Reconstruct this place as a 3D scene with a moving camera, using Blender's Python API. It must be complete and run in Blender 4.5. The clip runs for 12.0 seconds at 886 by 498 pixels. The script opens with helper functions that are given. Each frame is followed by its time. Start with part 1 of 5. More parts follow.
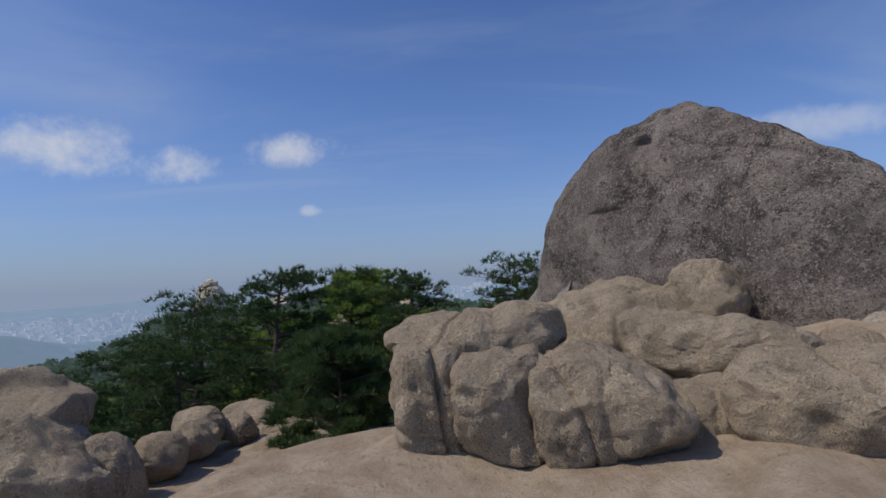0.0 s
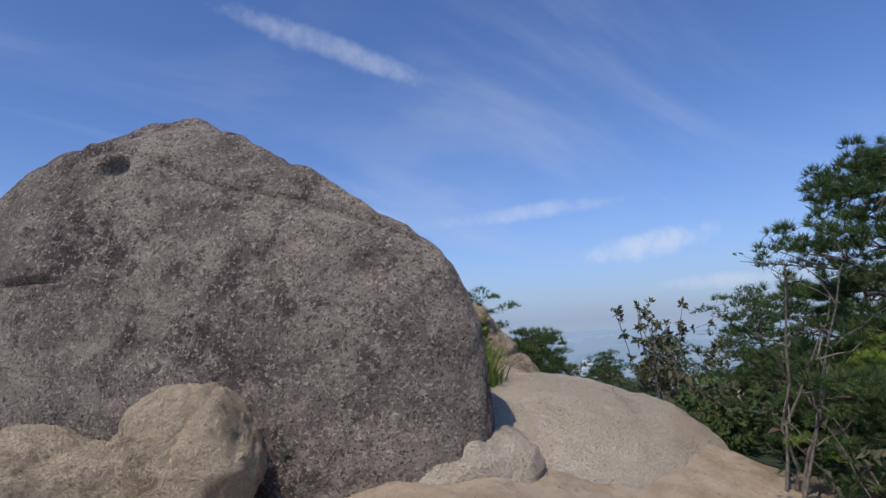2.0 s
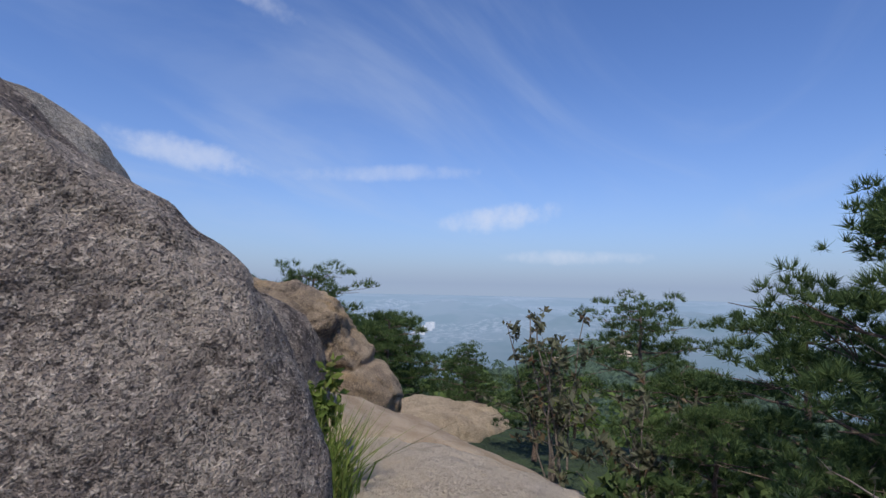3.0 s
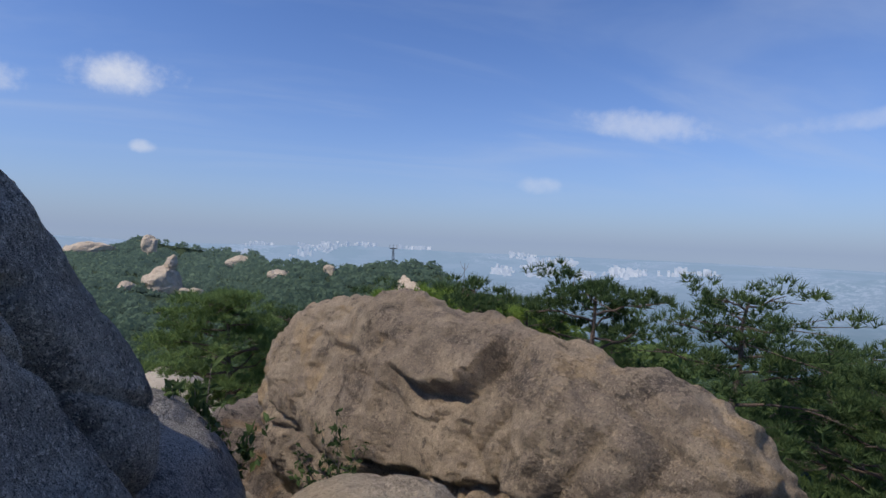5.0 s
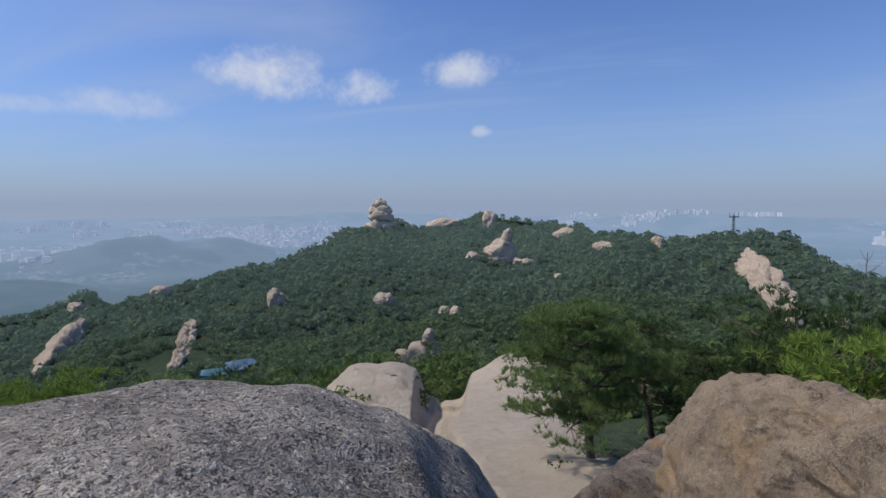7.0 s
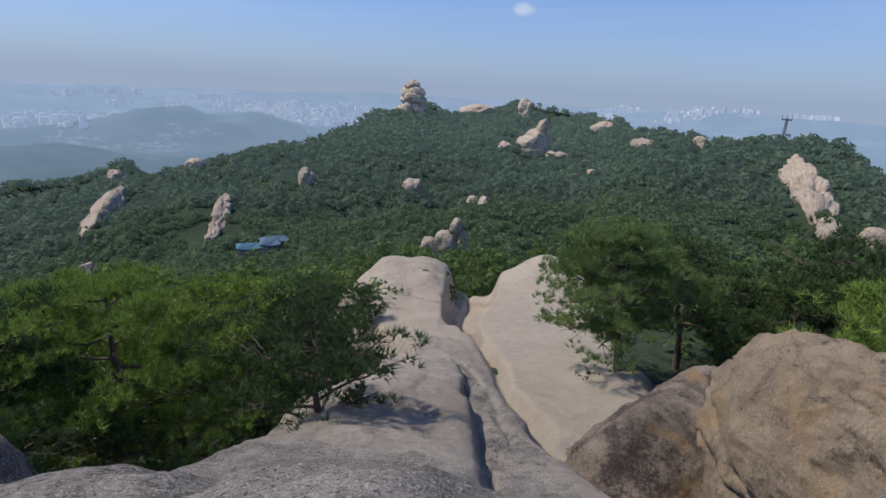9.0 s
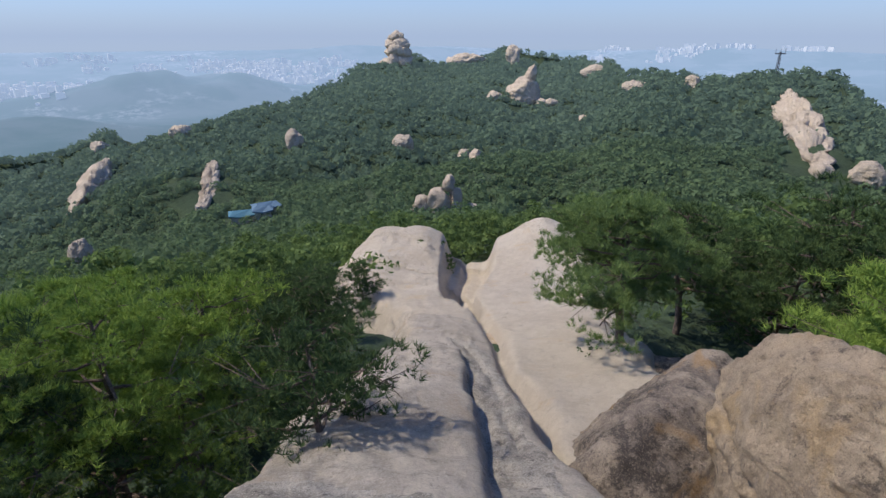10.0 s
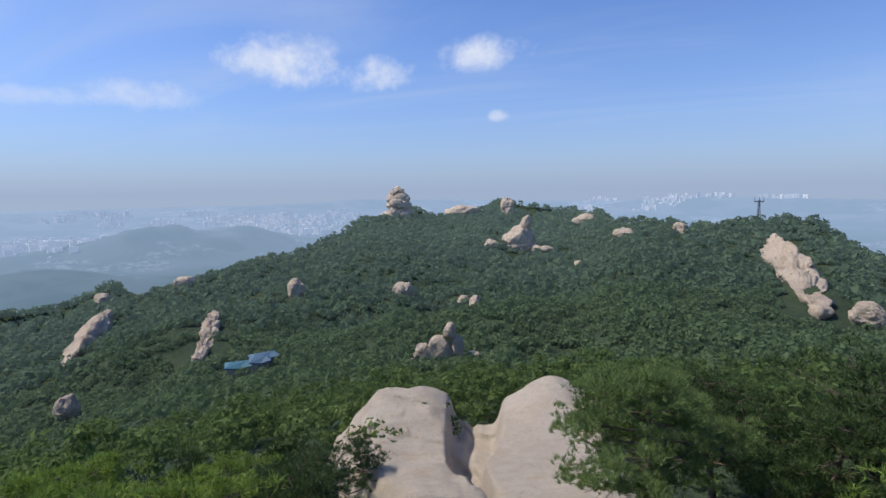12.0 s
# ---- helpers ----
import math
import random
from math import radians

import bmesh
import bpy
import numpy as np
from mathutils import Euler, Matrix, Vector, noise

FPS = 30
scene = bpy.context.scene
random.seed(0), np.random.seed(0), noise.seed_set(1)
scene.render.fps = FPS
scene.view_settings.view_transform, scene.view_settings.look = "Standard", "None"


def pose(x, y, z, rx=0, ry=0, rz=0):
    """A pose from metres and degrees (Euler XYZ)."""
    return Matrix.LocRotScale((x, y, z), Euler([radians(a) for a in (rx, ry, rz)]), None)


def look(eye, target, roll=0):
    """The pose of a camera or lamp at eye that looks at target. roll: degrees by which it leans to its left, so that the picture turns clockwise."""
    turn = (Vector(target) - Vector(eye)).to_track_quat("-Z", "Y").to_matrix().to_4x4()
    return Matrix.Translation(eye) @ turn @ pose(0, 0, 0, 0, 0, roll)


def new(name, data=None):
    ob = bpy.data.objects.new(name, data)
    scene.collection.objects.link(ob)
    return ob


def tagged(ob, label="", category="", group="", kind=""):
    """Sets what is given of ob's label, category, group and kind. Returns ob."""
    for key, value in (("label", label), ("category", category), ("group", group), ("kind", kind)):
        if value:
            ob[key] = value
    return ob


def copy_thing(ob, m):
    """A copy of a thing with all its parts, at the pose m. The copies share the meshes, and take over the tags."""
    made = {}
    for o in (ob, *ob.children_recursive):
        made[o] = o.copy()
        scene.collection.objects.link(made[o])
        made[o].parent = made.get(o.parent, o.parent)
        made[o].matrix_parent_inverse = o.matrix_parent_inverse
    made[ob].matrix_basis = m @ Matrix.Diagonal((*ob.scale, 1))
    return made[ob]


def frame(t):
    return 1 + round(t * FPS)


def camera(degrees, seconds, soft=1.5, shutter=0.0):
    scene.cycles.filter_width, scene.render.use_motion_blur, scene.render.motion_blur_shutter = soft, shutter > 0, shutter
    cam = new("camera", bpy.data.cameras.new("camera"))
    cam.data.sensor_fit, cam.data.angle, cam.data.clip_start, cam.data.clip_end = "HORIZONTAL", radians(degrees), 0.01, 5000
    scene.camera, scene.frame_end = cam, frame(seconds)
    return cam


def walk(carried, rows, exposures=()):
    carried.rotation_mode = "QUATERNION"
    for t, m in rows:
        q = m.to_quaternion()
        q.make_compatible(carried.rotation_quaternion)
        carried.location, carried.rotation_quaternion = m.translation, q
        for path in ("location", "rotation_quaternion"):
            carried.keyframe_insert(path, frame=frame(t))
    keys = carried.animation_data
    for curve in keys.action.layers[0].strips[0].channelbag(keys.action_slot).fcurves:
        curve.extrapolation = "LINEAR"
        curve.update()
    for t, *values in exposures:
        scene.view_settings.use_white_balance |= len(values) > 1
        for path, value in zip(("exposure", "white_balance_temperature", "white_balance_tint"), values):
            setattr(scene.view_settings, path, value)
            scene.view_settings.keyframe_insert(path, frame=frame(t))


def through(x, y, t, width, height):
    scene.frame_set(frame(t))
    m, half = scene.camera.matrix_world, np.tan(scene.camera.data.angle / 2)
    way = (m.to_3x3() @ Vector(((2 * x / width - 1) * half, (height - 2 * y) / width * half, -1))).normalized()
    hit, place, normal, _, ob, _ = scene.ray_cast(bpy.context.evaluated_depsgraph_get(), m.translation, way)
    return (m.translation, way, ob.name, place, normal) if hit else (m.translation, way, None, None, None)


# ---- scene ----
cam = camera(79.1, 12.0)
EXPOSURES = ((0, -0.3), (0.5, -0.3), (1.5, 0.0), (2.5, 0.1), (4.5, 0), (6.5, 0), (7.2, -0.12), (9, 0.05), (9.5, 0.22), (10.5, 0.45), (11, 0.45), (12, 0.2))
PATH = [
    (0, pose(0, 0, 1.5, 93.12, 2.51, -0)),
    (0.5, pose(0.068, 0.521, 1.707, 91.93, 3.49, -14.75)),
    (1, pose(0.575, 1.188, 1.727, 97.67, 3.74, -32.2)),
    (1.5, pose(1.152, 2.08, 1.824, 101.46, 3.25, -41.82)),
    (2, pose(1.765, 2.885, 1.895, 98.29, 3.11, -46.28)),
    (2.5, pose(2.61, 3.684, 2.196, 96.99, -0.99, -60.1)),
    (2.7, pose(2.96, 4.03, 2.34, 94.64, -0.7, -62.51)),
    (3.4, pose(4.62, 4.92, 2.62, 92.6, -1.2, -60.5)),
    (4.3, pose(6.55, 6.14, 2.99, 90.2, -2.45, -43.67)),
    (4.5, pose(6.789, 6.31, 3.087, 89.9, -3.06, -35.49)),
    (5, pose(7.136, 6.895, 3.352, 89.06, -2.22, -15.84)),
    (5.5, pose(7.152, 7.607, 3.55, 93.25, -5.09, -2.25)),
    (6, pose(6.964, 8.366, 3.716, 91.69, -1.42, 14.06)),
    (6.5, pose(6.605, 8.588, 3.952, 91.85, 0.62, 16.81)),
    (7, pose(6.161, 8.587, 4.265, 85.26, 0.11, 17.67)),
    (7.2, pose(6.058, 8.589, 4.32, 83.1, 1.48, 17.85)),
    (8.8, pose(5.776, 8.734, 4.652, 76.5, -3.0, 21.6)),
    (9, pose(5.695, 8.774, 4.739, 73.22, -2.78, 21.24)),
    (9.5, pose(5.626, 9.001, 4.97, 71.49, -0.3, 20.04)),
    (10, pose(5.476, 9.308, 5.297, 68.39, -0.04, 19.72)),
    (10.5, pose(5.241, 9.38, 5.655, 70.97, -0.58, 19.85)),
    (11, pose(5.163, 9.547, 5.749, 75.65, -0.96, 19.79)),
    (11.5, pose(5.129, 9.698, 5.815, 80.32, -1.35, 19.7)),
    (12, pose(5.132, 9.72, 5.851, 83.77, 0.83, 19.49)),
]
walk(cam, PATH, EXPOSURES)

# ---- world, sun ----
SUN_AZ, SUN_EL = 106.0, 54.0            # degrees to the left of +y, degrees above the horizon
TAU = 2 * math.pi


def bearing(az, el=0.0):
    """Unit vector towards a bearing counted to the left of +y."""
    a, e = radians(az), radians(el)
    return Vector((-math.sin(a) * math.cos(e), math.cos(a) * math.cos(e), math.sin(e)))


class Nodes:
    """Short hand for building node trees."""

    def __init__(self, tree):
        self.tree = tree
        tree.nodes.clear()

    def add(self, kind, **settings):
        n = self.tree.nodes.new(kind)
        for key, value in settings.items():
            setattr(n, key, value)
        return n

    def put(self, socket, value):
        if isinstance(value, bpy.types.NodeSocket):
            self.tree.links.new(value, socket)
        elif value is not None:
            socket.default_value = value

    def math(self, op, a, b=None, c=None, clamp=False):
        n = self.add("ShaderNodeMath", operation=op, use_clamp=clamp)
        for s, v in zip(n.inputs, (a, b, c)):
            self.put(s, v)
        return n.outputs[0]

    def vec(self, op, a, b=None):
        n = self.add("ShaderNodeVectorMath", operation=op)
        self.put(n.inputs[0], a)
        if op == "SCALE":
            self.put(n.inputs[3], b)
        elif b is not None:
            self.put(n.inputs[1], b)
        return n.outputs["Value"] if op in ("DOT_PRODUCT", "LENGTH") else n.outputs[0]

    def noise(self, vector, scale, detail=4.0, rough=0.55, warp=0.0):
        n = self.add("ShaderNodeTexNoise")
        for s, v in (("Vector", vector), ("Scale", scale), ("Detail", detail), ("Roughness", rough), ("Distortion", warp)):
            self.put(n.inputs[s], v)
        return n.outputs["Fac"]

    def voronoi(self, vector, scale, feature="F1", out="Distance"):
        n = self.add("ShaderNodeTexVoronoi", feature=feature)
        self.put(n.inputs["Vector"], vector)
        self.put(n.inputs["Scale"], scale)
        return n.outputs[out]

    def step(self, value, low, high):
        n = self.add("ShaderNodeMapRange", interpolation_type="SMOOTHSTEP")
        for s, v in zip(n.inputs, (value, low, high, 0.0, 1.0)):
            self.put(s, v)
        return n.outputs[0]

    def mix(self, fac, a, b):
        n = self.add("ShaderNodeMix", data_type="RGBA")
        for s, v in ((n.inputs[0], fac), (n.inputs[6], a), (n.inputs[7], b)):
            self.put(s, (*v, 1.0) if isinstance(v, tuple) and len(v) == 3 else v)
        return n.outputs[2]

    def bump(self, height, distance, strength=1.0, normal=None):
        n = self.add("ShaderNodeBump")
        self.put(n.inputs["Height"], height)
        self.put(n.inputs["Distance"], distance)
        self.put(n.inputs["Strength"], strength)
        self.put(n.inputs["Normal"], normal)
        return n.outputs[0]


def sky():
    world = bpy.data.worlds.new("sky")
    scene.world = world
    world.use_nodes = True
    k = Nodes(world.node_tree)
    way = k.add("ShaderNodeTexCoord").outputs["Generated"]
    air = k.add("ShaderNodeTexSky", sky_type="NISHITA", sun_disc=False)
    air.sun_elevation, air.sun_rotation = radians(SUN_EL), radians(-SUN_AZ)
    air.altitude, air.air_density, air.dust_density, air.ozone_density = 700, 1.0, 0.8, 3.0
    colour = k.vec("MULTIPLY", air.outputs[0], (0.98, 1.21, 1.70))
    sep = k.add("ShaderNodeSeparateXYZ")
    k.put(sep.inputs[0], way)
    up = sep.outputs[2]
    # haze towards the horizon
    haze = k.math("POWER", k.math("SUBTRACT", 1.0, k.math("ABSOLUTE", up), clamp=True), 7.0)
    colour = k.mix(k.math("MULTIPLY", haze, 0.94), colour, (3.5, 4.42, 6.25))
    # thin cirrus, drawn out along one bearing
    flat = k.add("ShaderNodeCombineXYZ")
    lift = k.math("ADD", k.math("MAXIMUM", up, 0.0), 0.12)
    k.put(flat.inputs[0], k.math("DIVIDE", sep.outputs[0], lift))
    k.put(flat.inputs[1], k.math("DIVIDE", sep.outputs[1], lift))
    turn = k.add("ShaderNodeMapping")
    turn.inputs["Rotation"].default_value = (0, 0, radians(35))
    turn.inputs["Scale"].default_value = (0.42, 1.1, 1.0)
    k.put(turn.inputs[0], flat.outputs[0])
    veil = k.step(k.noise(turn.outputs[0], 0.8, 8.0, 0.55, 1.1), 0.42, 0.80)
    colour = k.mix(k.math("MULTIPLY", veil, k.math("MULTIPLY", k.step(up, 0.02, 0.22), 0.48)), colour, (5.4, 6.4, 8.4))
    # small cumulus and two streaks: bearing, height, half widths, lean, density
    puffs = ((35.5, 12.8, 5.6, 2.6, 0, 1.0), (26.0, 11.8, 3.8, 1.8, 4, 0.9), (15.4, 13.8, 4.4, 1.9, 5, 0.95),
             (13.7, 7.6, 1.1, 0.6, 0, 0.6), (47.3, 9.0, 5.0, 1.5, 0, 0.6), (56.0, 8.4, 4.0, 0.9, 0, 0.45),
             (-36.0, 12.0, 6.5, 1.5, -8, 0.55), (-67.7, 7.0, 6.5, 1.4, 7, 0.6), (-75.5, 2.9, 8.0, 0.8, 0, 0.5),
             (-26.0, 6.1, 2.2, 0.9, 0, 0.4), (-35.0, 29.0, 11.0, 1.3, -17, 0.36), (-55.0, 11.5, 10.0, 0.9, 3, 0.35))
    grain = k.noise(way, 17.0, 6.0, 0.6)
    soft = k.noise(way, 60.0, 4.0, 0.6)
    rag = k.math("ADD", k.math("MULTIPLY", k.math("SUBTRACT", grain, 0.5), 2.6), k.math("MULTIPLY", k.math("SUBTRACT", soft, 0.5), 1.0))
    for az, el, wide, high, lean, dense in puffs:
        c = bearing(az, el)
        right, top = Vector((c.y, -c.x, 0)).normalized(), Vector((0, 0, 1))
        top = right.cross(c)
        a = radians(lean)
        right, top = right * math.cos(a) + top * math.sin(a), top * math.cos(a) - right * math.sin(a)
        d = k.vec("SUBTRACT", way, tuple(c))
        u = k.math("DIVIDE", k.vec("DOT_PRODUCT", d, tuple(right)), radians(wide))
        v = k.math("DIVIDE", k.vec("DOT_PRODUCT", d, tuple(top)), radians(high))
        body = k.math("SUBTRACT", 1.0, k.math("ADD", k.math("MULTIPLY", u, u), k.math("MULTIPLY", v, v)))
        mask = k.step(k.math("ADD", body, rag), -0.3, 1.6)
        colour = k.mix(k.math("MULTIPLY", mask, dense * 0.95), colour, (7.8, 8.3, 9.6))
    back = k.add("ShaderNodeBackground")
    k.put(back.inputs[0], colour)
    back.inputs[1].default_value = SKY
    k.put(k.add("ShaderNodeOutputWorld").inputs[0], back.outputs[0])


SKY = 0.085
sky()
sun = new("sun", bpy.data.lights.new("sun", "SUN"))
sun.data.energy, sun.data.angle, sun.data.color = 3.3, radians(0.6), (1.0, 0.91, 0.78)
sun.matrix_world = look((0, 0, 0), tuple(-bearing(SUN_AZ, SUN_EL)))

# ---- numbers: smooth noise on arrays ----


def lattice(i, seed):
    h = (i[..., 0] * 374761393 + i[..., 1] * 668265263 + i[..., 2] * 1442695041 + seed * 974711) & 0xFFFFFFFF
    h = ((h ^ (h >> 13)) * 1274126177) & 0xFFFFFFFF
    h = ((h ^ (h >> 16)) * 2246822519) & 0xFFFFFFFF
    return ((h ^ (h >> 15)) & 0xFFFFFF) / 0x7FFFFF - 1.0


def vnoise(p, seed=0):
    """Value noise in -1..1 at the points p (n, 3)."""
    i = np.floor(p).astype(np.int64)
    f = p - i
    f = f * f * f * (f * (f * 6 - 15) + 10)
    out = 0
    for dx in (0, 1):
        for dy in (0, 1):
            for dz in (0, 1):
                w = (f[:, 0] if dx else 1 - f[:, 0]) * (f[:, 1] if dy else 1 - f[:, 1]) * (f[:, 2] if dz else 1 - f[:, 2])
                out = out + w * lattice(i + np.array((dx, dy, dz)), seed)
    return out


def fbm(p, octaves=4, seed=0, gain=0.5):
    out, a = 0, 1.0
    for o in range(octaves):
        out = out + a * vnoise(p * 2.03 ** o + o * 7.7, seed + o)
        a *= gain
    return out


def mesh_from(name, verts, faces, smooth=True):
    """A mesh from arrays: verts (n, 3), faces (m, 3 or 4)."""
    me = bpy.data.meshes.new(name)
    verts, faces = np.asarray(verts, np.float32), np.asarray(faces, np.int32)
    m, k = faces.shape
    me.vertices.add(len(verts))
    me.vertices.foreach_set("co", verts.ravel())
    me.loops.add(m * k)
    me.loops.foreach_set("vertex_index", faces.ravel())
    me.polygons.add(m)
    me.polygons.foreach_set("loop_start", np.arange(0, m * k, k, dtype=np.int32))
    me.polygons.foreach_set("use_smooth", np.full(m, smooth))
    me.update(calc_edges=True)
    return me


BALLS = {}


def ball(sub):
    """Unit icosphere as arrays."""
    if sub not in BALLS:
        bm = bmesh.new()
        bmesh.ops.create_icosphere(bm, subdivisions=sub, radius=1.0)
        bm.verts.ensure_lookup_table()
        BALLS[sub] = (np.array([v.co[:] for v in bm.verts]), np.array([[v.index for v in f.verts] for f in bm.faces]))
        bm.free()
    return BALLS[sub]


# ---- materials ----


def material(name):
    m = bpy.data.materials.new(name)
    m.use_nodes = True
    k = Nodes(m.node_tree)
    bsdf = k.add("ShaderNodeBsdfPrincipled")
    k.put(k.add("ShaderNodeOutputMaterial").inputs[0], bsdf.outputs[0])
    bsdf.inputs["Specular IOR Level"].default_value = 0.25
    return m, k, bsdf.inputs


def granite(name, pale, mid, dark, cover=0.5, speck=0.5, stain=None, crust=0.5, size=1.0):
    """Weathered granite: pale stone, mid tone, dark crust of lichen over a share of it, mineral specks, rusty stains."""
    m, k, s = material(name)
    at = k.add("ShaderNodeTexCoord").outputs["Object"]
    big = k.noise(at, 0.55 / size, 5, 0.6, 0.8)
    patch = k.noise(at, 3.2 / size, 7, 0.72, 0.4)
    fine = k.noise(at, 13 / size, 6, 0.78)
    grit = k.noise(at, 58 / size, 2, 0.9)
    salt = k.noise(k.vec("ADD", at, (3.1, 7.7, 5.3)), 40 / size, 2, 0.9)
    base = k.mix(k.step(k.math("ADD", k.math("MULTIPLY", big, 0.35), k.math("ADD", k.math("MULTIPLY", patch, 0.4), k.math("MULTIPLY", fine, 0.25))), 0.43, 0.57), mid, pale)
    spots = k.noise(k.vec("ADD", at, (1.7, 4.1, 9.3)), 1.7 / size, 9, 0.74, 0.5)
    lichen = k.math("ADD", k.math("MULTIPLY", spots, 0.60), k.math("MULTIPLY", fine, 0.40))
    edge = 0.60 - 0.17 * cover
    base = k.mix(k.math("MULTIPLY", k.step(lichen, edge, edge + 0.08), crust), base, dark)
    drip = k.add("ShaderNodeMapping")
    drip.inputs["Scale"].default_value = (1.0, 1.0, 0.16)
    k.put(drip.inputs[0], at)
    runs = k.step(k.noise(drip.outputs[0], 4.5 / size, 6, 0.7, 0.3), 0.56, 0.68)
    base = k.mix(k.math("MULTIPLY", runs, 0.35), base, dark)
    bare = k.step(k.noise(at, 5.5 / size, 6, 0.8, 0.2), 0.56, 0.66)
    base = k.mix(k.math("MULTIPLY", bare, 0.5), base, pale)
    if stain:
        rust = k.step(k.noise(at, 0.9 / size, 5, 0.65, 1.2), 0.54, 0.68)
        base = k.mix(k.math("MULTIPLY", rust, 0.7), base, stain)
    base = k.mix(k.math("MULTIPLY", k.step(salt, 0.55, 0.63), 0.65 * speck), base, tuple(min(1.0, c * 1.45) for c in pale))
    base = k.mix(k.math("MULTIPLY", k.step(grit, 0.55, 0.64), 0.8 * speck), base, tuple(c * 0.75 for c in dark))
    k.put(s["Base Color"], base)
    s["Roughness"].default_value = 0.9
    n = k.bump(patch, 0.14 * size, 1.0)
    n = k.bump(fine, 0.07 * size, 1.0, n)
    n = k.bump(k.math("SUBTRACT", salt, grit), (0.004 + 0.012 * speck) * size, 1.0, n)
    k.put(s["Normal"], n)
    return m


def soil(name):
    """Trodden granite sand between bare rock."""
    m, k, s = material(name)
    at = k.add("ShaderNodeTexCoord").outputs["Object"]
    big, mid, grit = k.noise(at, 0.4, 5), k.noise(at, 3.0, 6, 0.65), k.noise(at, 60, 4, 0.75)
    sand = k.mix(k.step(mid, 0.35, 0.65), (0.36, 0.27, 0.18), (0.50, 0.40, 0.29))
    sand = k.mix(k.step(k.noise(at, 14, 4, 0.7), 0.60, 0.72), sand, (0.24, 0.18, 0.125))
    base = k.mix(k.math("MULTIPLY", k.step(grit, 0.5, 0.68), 0.4), sand, (0.55, 0.49, 0.41))
    k.put(s["Base Color"], base)
    s["Roughness"].default_value = 0.95
    n = k.bump(mid, 0.10, 0.9)
    n = k.bump(k.noise(at, 14, 5, 0.7), 0.04, 0.9, n)
    k.put(s["Normal"], k.bump(grit, 0.015, 1.0, n))
    return m


def understorey(name, a, b):
    """Dark ground cover of a wooded slope."""
    m, k, s = material(name)
    at = k.add("ShaderNodeTexCoord").outputs["Object"]
    base = k.mix(k.step(k.noise(at, 0.05, 6, 0.6), 0.35, 0.65), a, b)
    base = k.mix(k.math("MULTIPLY", k.step(k.noise(at, 0.7, 6, 0.7), 0.45, 0.65), 0.6), base, tuple(c * 0.55 for c in a))
    k.put(s["Base Color"], base)
    s["Roughness"].default_value = 1.0
    k.put(s["Normal"], k.bump(k.noise(at, 0.5, 6, 0.7), 1.2, 0.8))
    return m


def foliage(name, dark, light, through=0.25, yellow=None, haze_glow=None):
    """Leaves or needles, each tuft a little different."""
    m, k, s = material(name)
    island = k.add("ShaderNodeNewGeometry").outputs["Random Per Island"]
    tree = k.add("ShaderNodeObjectInfo").outputs["Random"]
    at = k.add("ShaderNodeTexCoord").outputs["Object"]
    tone = k.math("ADD", k.math("MULTIPLY", island, 0.6), k.math("MULTIPLY", k.noise(at, 1.3, 3), 0.5))
    base = k.mix(k.step(tone, 0.2, 0.95), dark, light)
    if yellow:
        base = k.mix(k.math("MULTIPLY", k.step(k.math("FRACT", k.math("MULTIPLY", island, 7.3)), 0.8, 1.0), 0.6), base, yellow)
    base = k.mix(k.math("MULTIPLY", tree, 0.25), base, dark)
    base = k.mix(k.math("MULTIPLY", k.step(k.noise(at, 0.03, 4, 0.6), 0.45, 0.65), 0.55), base, dark)
    k.put(s["Base Color"], base)
    s["Roughness"].default_value = 0.75
    s["Specular IOR Level"].default_value = 0.12
    if haze_glow:                             # haze painted onto the crowns as emission, the more of it the farther off
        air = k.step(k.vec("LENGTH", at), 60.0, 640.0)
        k.put(s["Emission Color"], k.mix(air, tuple(c * 0.1 for c in haze_glow), haze_glow))
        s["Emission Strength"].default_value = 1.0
    clear = k.add("ShaderNodeBsdfTranslucent")
    k.put(clear.inputs[0], base)
    both = k.add("ShaderNodeMixShader")
    both.inputs[0].default_value = through
    out = [n for n in k.tree.nodes if n.type == "OUTPUT_MATERIAL"][0]
    bsdf = [n for n in k.tree.nodes if n.type == "BSDF_PRINCIPLED"][0]
    k.put(both.inputs[1], bsdf.outputs[0])
    k.put(both.inputs[2], clear.outputs[0])
    k.put(out.inputs[0], both.outputs[0])
    return m


def bark(name, a, b):
    m, k, s = material(name)
    at = k.add("ShaderNodeTexCoord").outputs["Object"]
    n = k.noise(at, 22, 5, 0.7, 1.0)
    k.put(s["Base Color"], k.mix(k.step(n, 0.35, 0.65), a, b))
    s["Roughness"].default_value = 0.95
    k.put(s["Normal"], k.bump(n, 0.015, 0.9))
    return m


def plain(name, colour, rough=0.7, haze_glow=None, spread=0.0):
    m, k, s = material(name)
    at = k.add("ShaderNodeTexCoord").outputs["Object"]
    base = k.mix(k.step(k.noise(at, 3.0, 4), 0.3, 0.7), tuple(c * 0.8 for c in colour), colour)
    if spread:
        base = k.mix(k.math("MULTIPLY", k.add("ShaderNodeNewGeometry").outputs["Random Per Island"], spread), base, (0.25, 0.27, 0.31))
    k.put(s["Base Color"], base)
    s["Roughness"].default_value = rough
    if haze_glow:
        s["Emission Color"].default_value = (*haze_glow, 1)
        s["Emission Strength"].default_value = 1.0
    return m


